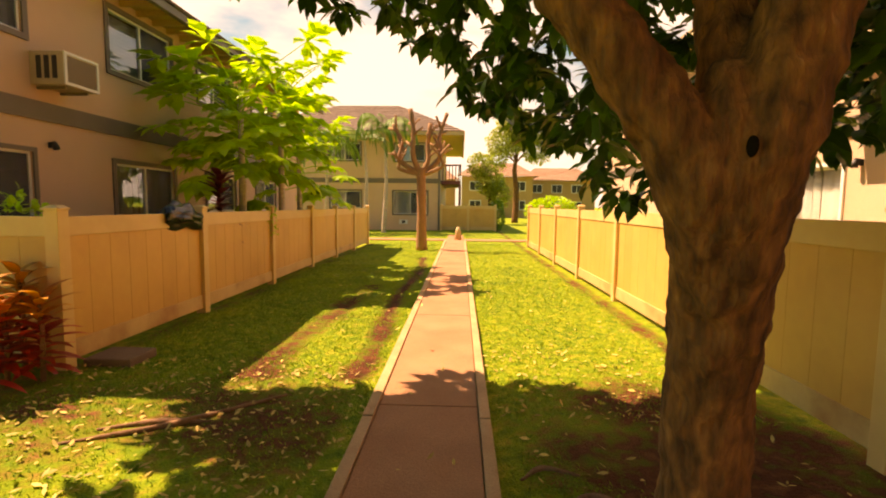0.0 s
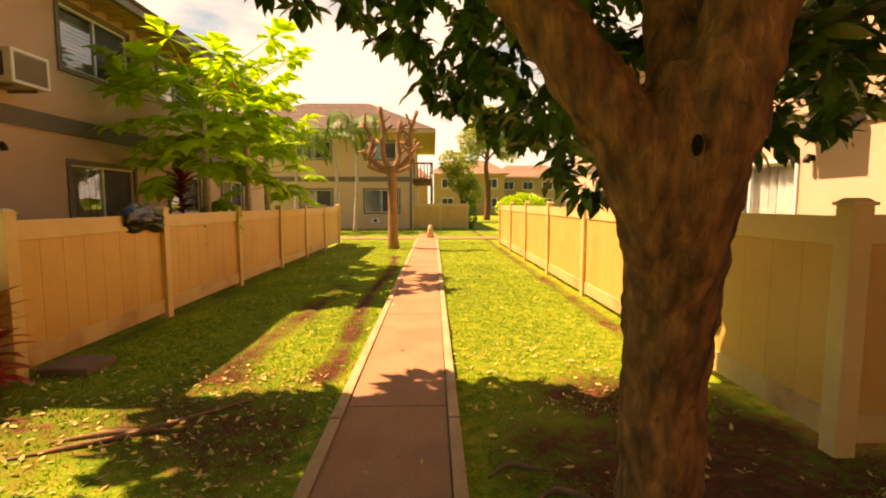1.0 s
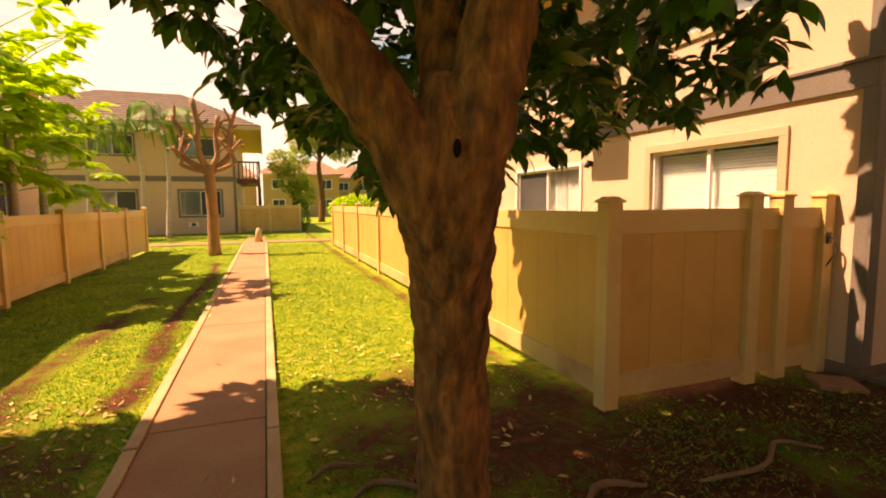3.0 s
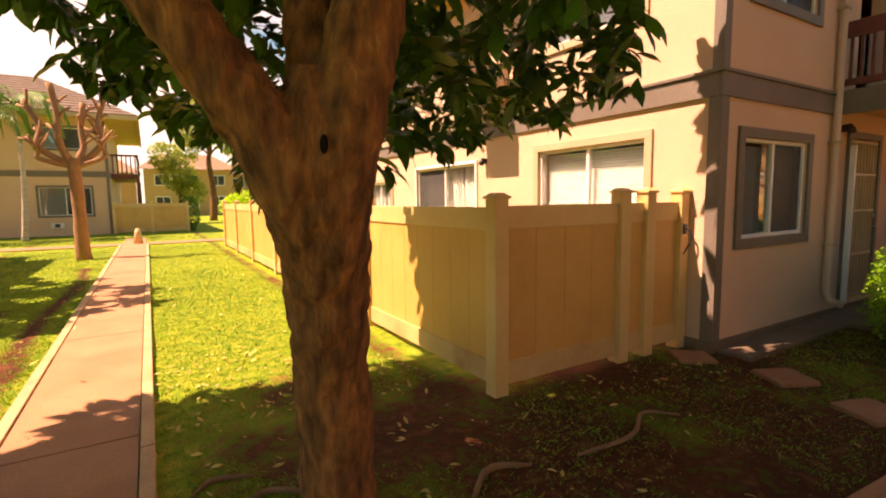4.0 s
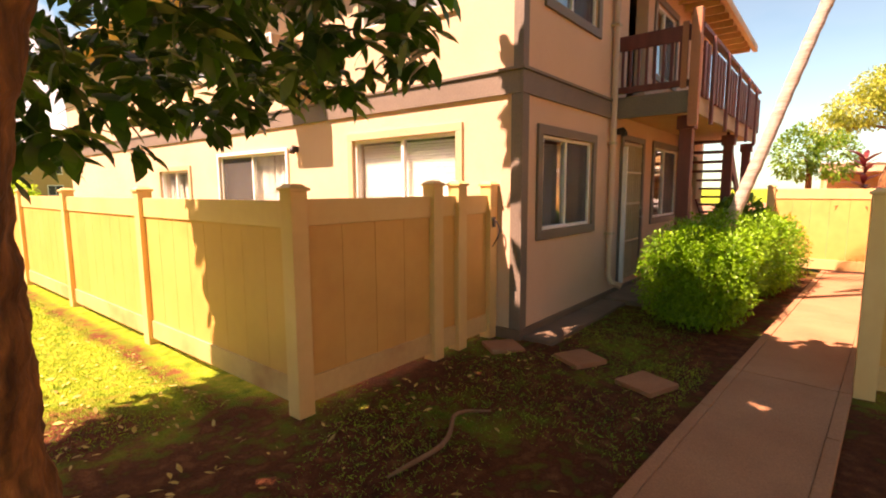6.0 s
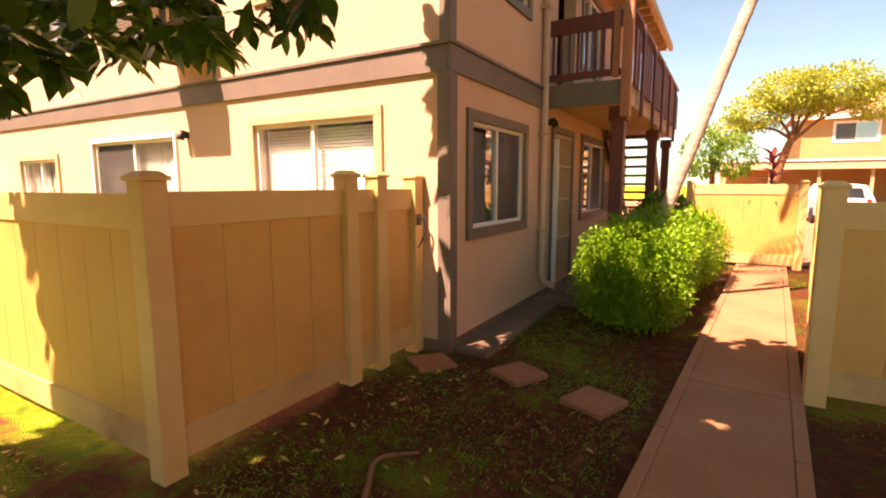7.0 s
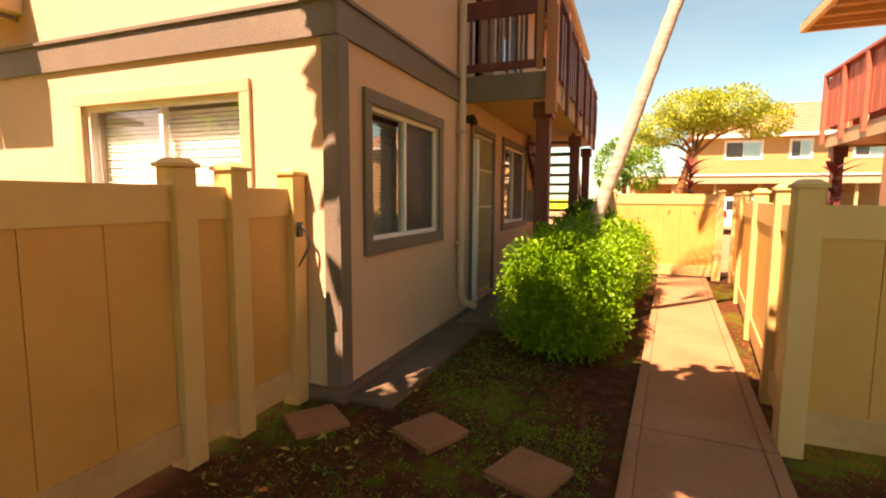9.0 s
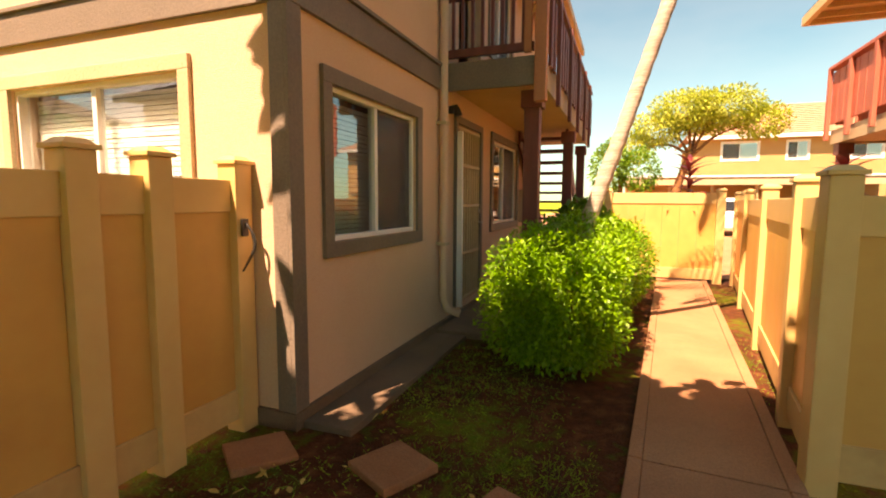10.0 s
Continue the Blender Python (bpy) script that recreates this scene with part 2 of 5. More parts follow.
def ground_mat():
    """Lawn, bare red earth and worn, leaf-strewn patches, mixed by noise, by where feet and shade wear the lawn, and by
    painted tree shade.
    """
    m = bpy.data.materials.new("lawn_and_red_earth")
    m.use_nodes = True
    n, l = m.node_tree.nodes, m.node_tree.links
    b = n["Principled BSDF"]
    geo = n.new("ShaderNodeNewGeometry")
    att = n.new("ShaderNodeAttribute")
    att.attribute_name = "bare"

    def noise_tex(scale, detail):
        x = n.new("ShaderNodeTexNoise")
        x.inputs["Scale"].default_value, x.inputs["Detail"].default_value = scale, detail
        l.new(geo.outputs["Position"], x.inputs["Vector"])
        return x

    def ramp(src, stops):
        r = n.new("ShaderNodeValToRGB")
        e = r.color_ramp.elements
        e[0].position, e[0].color = stops[0][0], (*stops[0][1], 1)
        e[1].position, e[1].color = stops[-1][0], (*stops[-1][1], 1)
        for p, c in stops[1:-1]:
            e.new(p).color = (*c, 1)
        l.new(src, r.inputs["Fac"])
        return r.outputs["Color"]

    n1, n2, n3 = noise_tex(0.9, 6), noise_tex(9, 6), noise_tex(70, 5)
    lawn = ramp(n2.outputs["Fac"], [(0.30, (0.10, 0.19, 0.010)), (0.5, (0.22, 0.31, 0.018)), (0.72, (0.42, 0.38, 0.045))])
    earth = ramp(n2.outputs["Fac"], [(0.30, (0.060, 0.018, 0.007)), (0.55, (0.12, 0.036, 0.013)), (0.75, (0.22, 0.085, 0.032))])
    add = n.new("ShaderNodeMath")
    add.operation = "MULTIPLY_ADD"
    l.new(n1.outputs["Fac"], add.inputs[0])
    add.inputs[1].default_value = 0.9
    l.new(att.outputs["Fac"], add.inputs[2])
    add2 = n.new("ShaderNodeMath")
    add2.operation = "MULTIPLY_ADD"
    l.new(n2.outputs["Fac"], add2.inputs[0])
    add2.inputs[1].default_value = 0.7
    l.new(add.outputs[0], add2.inputs[2])
    mr = n.new("ShaderNodeMapRange")
    mr.inputs["From Min"].default_value, mr.inputs["From Max"].default_value = 1.00, 1.30
    l.new(add2.outputs[0], mr.inputs["Value"])
    mx = n.new("ShaderNodeMix")
    mx.data_type = "RGBA"
    l.new(mr.outputs["Result"], mx.inputs["Factor"])
    l.new(lawn, mx.inputs["A"])
    l.new(earth, mx.inputs["B"])
    g = n.new("ShaderNodeMix")
    g.data_type, g.blend_type = "RGBA", "OVERLAY"
    g.inputs["Factor"].default_value = 0.6
    l.new(mx.outputs["Result"], g.inputs["A"])
    l.new(n3.outputs["Fac"], g.inputs["B"])
    l.new(g.outputs["Result"], b.inputs["Base Color"])
    b.inputs["Roughness"].default_value = 0.95
    b.inputs["Specular IOR Level"].default_value = 0.2
    bp = n.new("ShaderNodeBump")
    bp.inputs["Strength"].default_value, bp.inputs["Distance"].default_value = 0.9, 0.03
    l.new(n3.outputs["Fac"], bp.inputs["Height"])
    l.new(bp.outputs["Normal"], b.inputs["Normal"])
    return m


M["ground"] = ground_mat()

# ---- building helpers ----
RNG = random.Random(7)
BASE = {}


def thing(name, x, y, z, label, category, group="", kind=""):
    ob = new(name)
    ob.location = (x, y, z)
    BASE[ob.name] = Vector((x, y, z))
    return tagged(ob, label, category, group, kind)


def link(name, bm, material, parent=None, label="", smooth=False):
    me = bpy.data.meshes.new(name)
    if parent is not None:
        bmesh.ops.translate(bm, verts=bm.verts, vec=-BASE[parent.name])
    bm.to_mesh(me)
    bm.free()
    if smooth:
        me.shade_smooth()
    me.materials.append(material)
    ob = new(name, me)
    if parent is not None:
        ob.parent = parent
        BASE[ob.name] = BASE[parent.name]
    if label:
        ob["label"] = label
    return ob


SPLIT = {"wall", "floor_slab", "gutter", "foundation", "band", "band_lip", "corner_trim", "fascia", "top_rail", "bracket", "leaf_stalk", "frond", "casing", "door_frame", "baluster", "pane"}


def islands(bm):
    """The separate pieces of a bmesh, each as one of its own."""
    left = set(bm.faces)
    out = []
    while left:
        todo, piece = [left.pop()], []
        while todo:
            f = todo.pop()
            piece.append(f)
            for v in f.verts:
                for g in v.link_faces:
                    if g in left:
                        left.discard(g)
                        todo.append(g)
        piece.sort(key=lambda f: f.index)
        b, m = bmesh.new(), {}
        for f in piece:
            for v in f.verts:
                if v not in m:
                    m[v] = b.verts.new(v.co)
            b.faces.new([m[v] for v in f.verts])
        out.append((min(f.index for f in piece), b))
    out.sort(key=lambda q: q[0])
    bm.free()
    return [b for _, b in out]


def part(name, bm, material, parent, label="", smooth=False):
    if name not in SPLIT:
        return link(name, bm, material, parent, label, smooth)
    bm.faces.index_update()
    return [link(name, b, material, parent, label, smooth) for b in islands(bm)][0]


def structure(name, bm, material, label, category, smooth=False):
    return tagged(link(name, bm, material, None, "", smooth), label, category, kind="structure")


def box(bm, x0, x1, y0, y1, z0, z1, bevel=0.0):
    vs = [bm.verts.new((x, y, z)) for z in (z0, z1) for y in (y0, y1) for x in (x0, x1)]
    fs = [bm.faces.new([vs[i] for i in q]) for q in ((0, 2, 3, 1), (4, 5, 7, 6), (0, 1, 5, 4), (2, 6, 7, 3), (0, 4, 6, 2), (1, 3, 7, 5))]
    if bevel:
        es = {e for f in fs for e in f.edges}
        bmesh.ops.bevel(bm, geom=list(es), offset=bevel, segments=2, affect="EDGES", profile=0.6)
    return vs


def boxes(*dims, bevel=0.0):
    bm = bmesh.new()
    for d in dims:
        box(bm, *d, bevel=bevel)
    return bm


def tube(bm, pts, radii, sides=10, wobble=0.0, seed=0):
    """A tube through the points, closed at both ends."""
    pts = [Vector(p) for p in pts]
    rings = []
    side = Vector((1, 0, 0))
    for i, p in enumerate(pts):
        d = (pts[min(i + 1, len(pts) - 1)] - pts[max(i - 1, 0)]).normalized()
        side = (side - d * side.dot(d))
        side = side.normalized() if side.length > 1e-4 else d.orthogonal().normalized()
        up = d.cross(side)
        ring = []
        for k in range(sides):
            a = 2 * math.pi * k / sides
            v = side * math.cos(a) + up * math.sin(a)
            r = radii[i]
            if wobble:
                q = p + v * r
                r *= 1 + wobble * noise.noise(q * 5 + Vector((seed, 0, 0))) + wobble * 0.5 * noise.noise(q * 14)
            ring.append(bm.verts.new(p + v * r))
        rings.append(ring)
    for a, b in zip(rings, rings[1:]):
        for k in range(sides):
            bm.faces.new((a[k], a[(k + 1) % sides], b[(k + 1) % sides], b[k]))
    bm.faces.new(rings[0][::-1])
    bm.faces.new(rings[-1])


def curve_points(pts, n):
    """Points on a smooth line through pts (Catmull-Rom)."""
    p = [Vector(q) for q in pts]
    p = [p[0] * 2 - p[1]] + p + [p[-1] * 2 - p[-2]]
    out = []
    segs = len(p) - 3
    for i in range(n):
        u = i / (n - 1) * segs
        k = min(int(u), segs - 1)
        t = u - k
        a, b, c, d = p[k:k + 4]
        out.append(0.5 * (2 * b + (c - a) * t + (2 * a - 5 * b + 4 * c - d) * t * t + (3 * b - a - 3 * c + d) * t ** 3))
    return out


def lerp_list(vals, n):
    xs = np.linspace(0, len(vals) - 1, n)
    return list(np.interp(xs, range(len(vals)), vals))


class Soup:
    """Many small faces for one mesh of leaves or blades."""

    def __init__(self):
        self.v, self.f = [], []

    def leaf(self, p, d, up, length, width, bend=0.25, shape=(0.0, 0.62, 1.0, 0.72, 0.0)):
        d = d.normalized()
        s = d.cross(up)
        s = s.normalized() if s.length > 1e-3 else d.orthogonal().normalized()
        nrm = s.cross(d)
        k = len(shape) - 1
        i0 = len(self.v)
        for i, w in enumerate(shape):
            t = i / k
            c = p + d * (length * t) - nrm * (bend * length * t * t)
            if w == 0:
                self.v.append(c)
            else:
                self.v.append(c - s * (width * w / 2) + nrm * width * 0.10)
                self.v.append(c + s * (width * w / 2) + nrm * width * 0.10)
        idx = i0
        prev = None
        for w in shape:
            cur = (idx,) if w == 0 else (idx, idx + 1)
            idx += len(cur)
            if prev is not None:
                if len(prev) == 1:
                    self.f.append((prev[0], cur[0], cur[1]))
                elif len(cur) == 1:
                    self.f.append((prev[0], cur[0], prev[1]))
                else:
                    self.f.append((prev[0], cur[0], cur[1], prev[1]))
            prev = cur

    def link(self, name, material, parent=None, label=""):
        me = bpy.data.meshes.new(name)
        off = BASE[parent.name] if parent is not None else Vector()
        me.from_pydata([tuple(v - off) for v in self.v], [], self.f)
        me.materials.append(material)
        ob = new(name, me)
        if parent is not None:
            ob.parent = parent
            BASE[ob.name] = BASE[parent.name]
        if label:
            ob["label"] = label
        return ob


def rand_dir(zmin=-1.0, zmax=1.0):
    z = RNG.uniform(zmin, zmax)
    a = RNG.uniform(0, 2 * math.pi)
    r = math.sqrt(max(0, 1 - z * z))
    return Vector((r * math.cos(a), r * math.sin(a), z))


# ---- ground ----
def bare(x, y):
    """How worn the lawn is: 0 lawn, 1 bare earth."""
    v = 0.0
    # thin grass in the yard under the big tree; extra earth paints its shade
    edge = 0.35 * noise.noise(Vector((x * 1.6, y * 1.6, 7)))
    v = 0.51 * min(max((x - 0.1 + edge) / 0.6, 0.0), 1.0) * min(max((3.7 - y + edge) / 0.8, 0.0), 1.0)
    if y < 4.6 and x < -0.8:
        v = max(v, 0.42 * (1 - abs(y - 3.2) / 1.8))
    v = max(v, 0.5 * math.exp(-((x - 1.2) ** 2 + (y - 3.6) ** 2) / 0.7))
    v = max(v, 0.60 * math.exp(-((x + 1.05 + 0.06 * math.sin(y)) / 0.16) ** 2) * (1 if 4 < y < 14 else 0))
    v = max(v, 0.52 * math.exp(-((x + 1.9 - 0.05 * (y - 5)) / 0.26) ** 2) * (1 if 4 < y < 9 else 0))
    v = max(v, 0.5 * math.exp(-((x - 2.2) / 0.14) ** 2), 0.4 * math.exp(-((x + 3.55) / 0.14) ** 2))
    return v


def height(x, y):
    return 0.018 * noise.noise(Vector((x * 1.1, y * 1.1, 0))) + 0.010 * noise.noise(Vector((x * 5, y * 5, 3))) - 0.012


def build_ground():
    xs = [-900, -200, -60, -25] + list(np.arange(-12, 16.01, 0.14)) + [22, 40, 90, 300, 900]
    ys = [-900, -200, -60, -20, -8, -4] + list(np.arange(-2, 20.01, 0.14)) + [24, 30, 40, 70, 200, 900]
    verts = [(x, y, height(x, y) if -12 < x < 16 and -2 < y < 20 else -0.012) for y in ys for x in xs]
    nx = len(xs)
    faces = [(j * nx + i, j * nx + i + 1, (j + 1) * nx + i + 1, (j + 1) * nx + i) for j in range(len(ys) - 1) for i in range(nx - 1)]
    me = bpy.data.meshes.new("ground")
    me.from_pydata(verts, [], faces)
    me.shade_smooth()
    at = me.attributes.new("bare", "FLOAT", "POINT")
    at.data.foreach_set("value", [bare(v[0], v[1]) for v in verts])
    me.materials.append(M["ground"])
    tagged(new("ground", me), "uneven lawn with bare red earth patches and worn strips", "ground", kind="structure")


build_ground()


SIDE_TURN = 4.0  # degrees by which the side path veers from square


def on_path(x, y, m=0.0):
    v = y + math.tan(radians(SIDE_TURN)) * (x - 5.11)
    return (-0.76 - m < x < 0.16 + m and y > -3) or (-0.22 - m < v < 0.58 + m and x > 0)


def build_grass():
    s = Soup()
    fields = ((-3.6, 2.2, 3.3, 8.0, 52000, 0.030), (-3.6, 2.2, 8.0, 9.6, 12000, 0.031), (-3.6, 2.2, 9.6, 12.0, 9000, 0.034), (-3.6, 2.2, 8.0, 19.0, 32000, 0.036), (-3.6, 0.6, 1.6, 3.4, 7000, 0.030), (0.3, 5.0, 0.75, 2.8, 26000, 0.032), (4.5, 6.8, 0.7, 2.3, 9000, 0.028), (3.4, 8, -2, -0.3, 5000, .03), (-6, 3, 19, 28.5, 9000, 0.05))
    for x0, x1, y0, y1, n, h in fields:
        for _ in range(n):
            x, y = RNG.uniform(x0, x1), RNG.uniform(y0, y1)
            if on_path(x, y, 0.01):
                continue
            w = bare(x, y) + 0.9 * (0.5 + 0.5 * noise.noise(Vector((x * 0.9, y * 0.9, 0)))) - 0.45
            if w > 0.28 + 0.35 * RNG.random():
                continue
            p = Vector((x, y, height(x, y) - 0.003))
            d = rand_dir(0.35, 0.95)
            q = d.orthogonal().normalized() * (0.0035 + 0.0003 * y)
            i = len(s.v)
            hh = h * RNG.uniform(0.5, 1.3)
            s.v += [p - q, p + q, p + d * hh]
            s.f.append((i, i + 1, i + 2))
    tagged(s.link("grass", M["grass"]), "short bright green lawn grass, thin and patchy", "grass", kind="stuff")


build_grass()


def build_litter():
    s = Soup()
    spots = ((-3.5, -0.8, 2.0, 4.4, 750), (0.2, 2.2, 3.2, 5.2, 240), (-3.0, 2.1, 5.5, 11, 110), (0.4, 4.6, 0.8, 2.6, 70), (2.3, 5.5, 2.0, 2.6, 50), (0.3, 2.2, 2.4, 3.5, 60), (-0.8, 0.25, 2.4, 8, 16))
    for x0, x1, y0, y1, n in spots:
        for _ in range(n):
            x, y = RNG.uniform(x0, x1), RNG.uniform(y0, y1)
            z = height(x, y) + 0.012 + (0.035 if on_path(x, y) else 0)
            d = rand_dir(-0.1, 0.35)
            L = RNG.uniform(0.025, 0.075)
            s.leaf(Vector((x, y, z)), d, Vector((RNG.uniform(-.5, .5), RNG.uniform(-.5, .5), 1)), L, L * RNG.uniform(0.3, 0.5), RNG.uniform(-0.4, 0.3))
    tagged(s.link("leaf_litter", M["litter"]), "scattered dry yellow leaves on the lawn and earth", "fallen leaves", kind="stuff")


build_litter()


# ---- paths ----
def build_paths():
    g = 0.012
    slabs = []
    y = -1.3
    for L in [1.7] + [3.0] * 8:
        slabs.append((-0.665, 0.067, y, y + L - g, -0.08, 0.030))
        y += L
    for i, d in enumerate(slabs):
        structure("pavement_slab", boxes(d, bevel=0.006), M["concrete"], "worn red-stained concrete path slab with fine joints", "path")
    turn = Matrix.Translation((5.11, 0.18, 0)) @ Matrix.Rotation(radians(-SIDE_TURN), 4, "Z") @ Matrix.Translation((-5.11, -0.18, 0))

    def turned(bm):
        bmesh.ops.transform(bm, matrix=turn, verts=bm.verts)
        return bm

    x = 0.16
    for L in (1.75, 3.2, 2.4, 2.3, 2.4):
        structure("pavement_slab", turned(boxes((x, x + L - g, -0.1305, 0.4955, -0.08, 0.030), bevel=0.006)), M["concrete"], "red-stained concrete side path slab beside the hedge", "path")
        x += L
    edges = [(-0.75, -0.672, 0.70, 20.5), (0.074, 0.151, 0.70, 20.5)]
    for x0, x1, y0, y1 in edges:
        n = int((y1 - y0) / 2.4)
        for k in range(n):
            a = y0 + k * (y1 - y0) / n
            structure("kerb_strip", boxes((x0, x1, a, a + (y1 - y0) / n - 0.01, -0.08, 0.042 + 0.006 * (k % 2)), bevel=0.008), M["kerb"], "narrow worn concrete edging along the path", "edging")
    for y0, y1, xs in ((0.497, 0.567, (0.22, 2.0, 4.2, 5.11, 7.6, 9.8, 12.2)), (-0.205, -0.132, (0.22, 2.0, 4.2, 5.09, 7.6, 9.8, 12.2))):
        for a, b in zip(xs, xs[1:]):
            structure("kerb_strip", turned(boxes((a, b - 0.012, y0, y1, -0.08, 0.038), bevel=0.008)), M["concrete"], "narrow worn edging along the side path", "edging")
    # cross path at the far end of the lawn
    structure("pavement_far", boxes((-4.5, 5.0, 20.6, 21.7, -0.05, 0.02), bevel=0.005), M["concrete"], "pale concrete cross path at the end of the lawn", "path")
    structure("driveway", boxes((12.2, 60.0, -8.0, 9.0, -0.05, 0.012)), M["concrete"], "sunlit concrete drive behind the fence", "drive")


build_paths()


def stepping_stone(x, y, a, size=0.33, tone="weathered"):
    bm = boxes((-size / 2, size / 2, -size / 2, size / 2, 0, 0.045), bevel=0.008)
    bmesh.ops.transform(bm, matrix=pose(x, y, -0.018, RNG.uniform(-1.5, 1.5), RNG.uniform(-1.5, 1.5), a), verts=bm.verts)
    tagged(link("stepping_stone", bm, M["paver"]), "square %s terracotta stepping stone set in the earth" % tone, "paver", "stepping stones")


stepping_stone(4.64, 1.68, 62)
stepping_stone(4.42, 1.04, 68, tone="soil-stained")
stepping_stone(4.50, 2.40, 52)


# ---- fences ----
POST, RAILZ = 0.127, 1.38


def cap_mesh(w):
    bm = bmesh.new()
    box(bm, -w, w, -w, w, 0, 0.022, bevel=0.004)
    v = [bm.verts.new(p) for p in ((-w * .86, -w * .86, .022), (w * .86, -w * .86, .022), (w * .86, w * .86, .022), (-w * .86, w * .86, .022))]
    t = [bm.verts.new((x * .5, y * .5, .046)) for x, y in ((-w, -w), (w, -w), (w, w), (-w, w))]
    for i in range(4):
        bm.faces.new((v[i], v[(i + 1) % 4], t[(i + 1) % 4], t[i]))
    bm.faces.new(t)
    return bm


MESH = {}


def shared(key, make, material):
    if key not in MESH:
        me = bpy.data.meshes.new(key)
        bm = make()
        bm.to_mesh(me)
        bm.free()
        me.materials.append(material)
        MESH[key] = me
    return MESH[key]


def place(name, me, parent, loc, rz=0.0):
    ob = new(name, me)
    ob.parent = parent
    ob.location = loc
    ob.rotation_euler = (0, 0, rz)
    BASE[ob.name] = BASE[parent.name]
    return ob


def fence_post(parent, u, h):
    p = place("post", shared("post_%.2f" % h, lambda: boxes((-POST / 2, POST / 2, -POST / 2, POST / 2, -0.25, h), bevel=0.006), M["fence"]), parent, (u, 0, 0))
    c = new("cap", shared("post_cap", lambda: cap_mesh(0.078), M["fence"]))
    c.parent = p
    c.location = (0, 0, h)
    return p


def fence_bay(parent, u0, u1, h=RAILZ, boards=True):
    """Rails and tongue-and-groove boards between two posts."""
    a, b = u0 + POST / 2, u1 - POST / 2
    L = round(b - a, 2)
    m = (a + b) / 2
    place("top_rail", shared("top_rail_%.2f" % L, lambda: boxes((-L / 2 - .01, L / 2 + .01, -0.026, 0.026, h - 0.18, h), bevel=0.006), M["fence"]), parent, (m, 0, 0))
    place("bottom_rail", shared("bottom_rail_%.2f" % L, lambda: boxes((-L / 2 - .01, L / 2 + .01, -0.026, 0.026, 0.06, 0.24), bevel=0.006), M["rail_low"]), parent, (m, 0, 0))
    n = max(1, round(L / 0.29))
    w = L / n
    me = shared("board_%.3f" % w, lambda: boxes((-w / 2 + .0015, w / 2 - .0015, -0.011, 0.011, 0.23, h - 0.17), bevel=0.0025), M["board"])
    for k in range(n):
        place("board", me, parent, (a + (k + 0.5) * w, 0, 0))


def fence(x, y, angle, us, label, h=RAILZ, posts=None, ph=1.45):
    """A run of fence from (x, y) along angle, with posts at the distances us."""
    f = thing("fence", x, y, 0, label, "fence", "vinyl fences")
    f.rotation_euler = (0, 0, radians(angle))
    for i, u in enumerate(us):
        if posts is None or posts[i]:
            fence_post(f, u, ph)
    for a, b in zip(us, us[1:]):
        if b - a > 0.2:
            fence_bay(f, a, b, h)
    return f


LEFT_X, RIGHT_X, GATE_Y = -3.66, 2.46, 2.74
fence(LEFT_X, 4.08, 90, [0, 2.40, 4.87, 7.33, 9.6, 11.95, 14.36], "long almond vinyl privacy fence with tan boards, in shade", ph=1.436)
fence(LEFT_X, 4.08, 180, [0, 2.4, 4.8], "almond vinyl fence end turning towards the house", posts=[0, 1, 1])
fence(RIGHT_X, GATE_Y, 90, [0, 2.52, 5.04, 7.53, 10.07, 12.6, 15.17], "long almond vinyl fence with sunlit boards beside the lawn", h=1.45, ph=1.513)
fence(RIGHT_X, GATE_Y, 0, [0, 1.41, 1.765, 2.29], "almond vinyl yard fence with a narrow gate by the house corner", posts=[0, 1, 1, 1], h=1.46, ph=1.55)
fence(5.21, -0.27, -90, [0, 2.4, 4.8, 7.2], "almond vinyl fence with a cracked bottom rail by the side path", ph=1.47)
fence(5.21, -0.27, -7, [0, 0.80, 2.5, 4.5, 6.35], "almond vinyl fence running along the side path, sunlit", posts=[0, 1, 1, 1, 1], ph=1.47)
fence(11.6, -0.80, 90, [0, 1.75], "almond vinyl fence panel across the end of the side path", h=1.50, ph=1.53)
fence(-1.25, 28.9, 0, [0, 1.62, 3.24], "far tan vinyl fence beside the end building", h=1.5, ph=1.55)

# gate hardware
latch = thing("gate_latch", 4.74, GATE_Y - 0.075, 1.10, "black wrought gate handle and latch on the yard gate", "latch")
bm = bmesh.new()
tube(bm, curve_points([(4.735, 2.66, 1.22), (4.745, 2.62, 1.16), (4.75, 2.61, 1.08), (4.73, 2.64, 1.00), (4.71, 2.665, 0.94)], 12), lerp_list([.006, .009, .010, .008, .005], 12), 8)
part("pull", bm, M["black"], latch, "", True)
part("plate", boxes((4.705, 4.755, 2.655, 2.668, 1.14, 1.24), bevel=0.004), M["black"], latch)


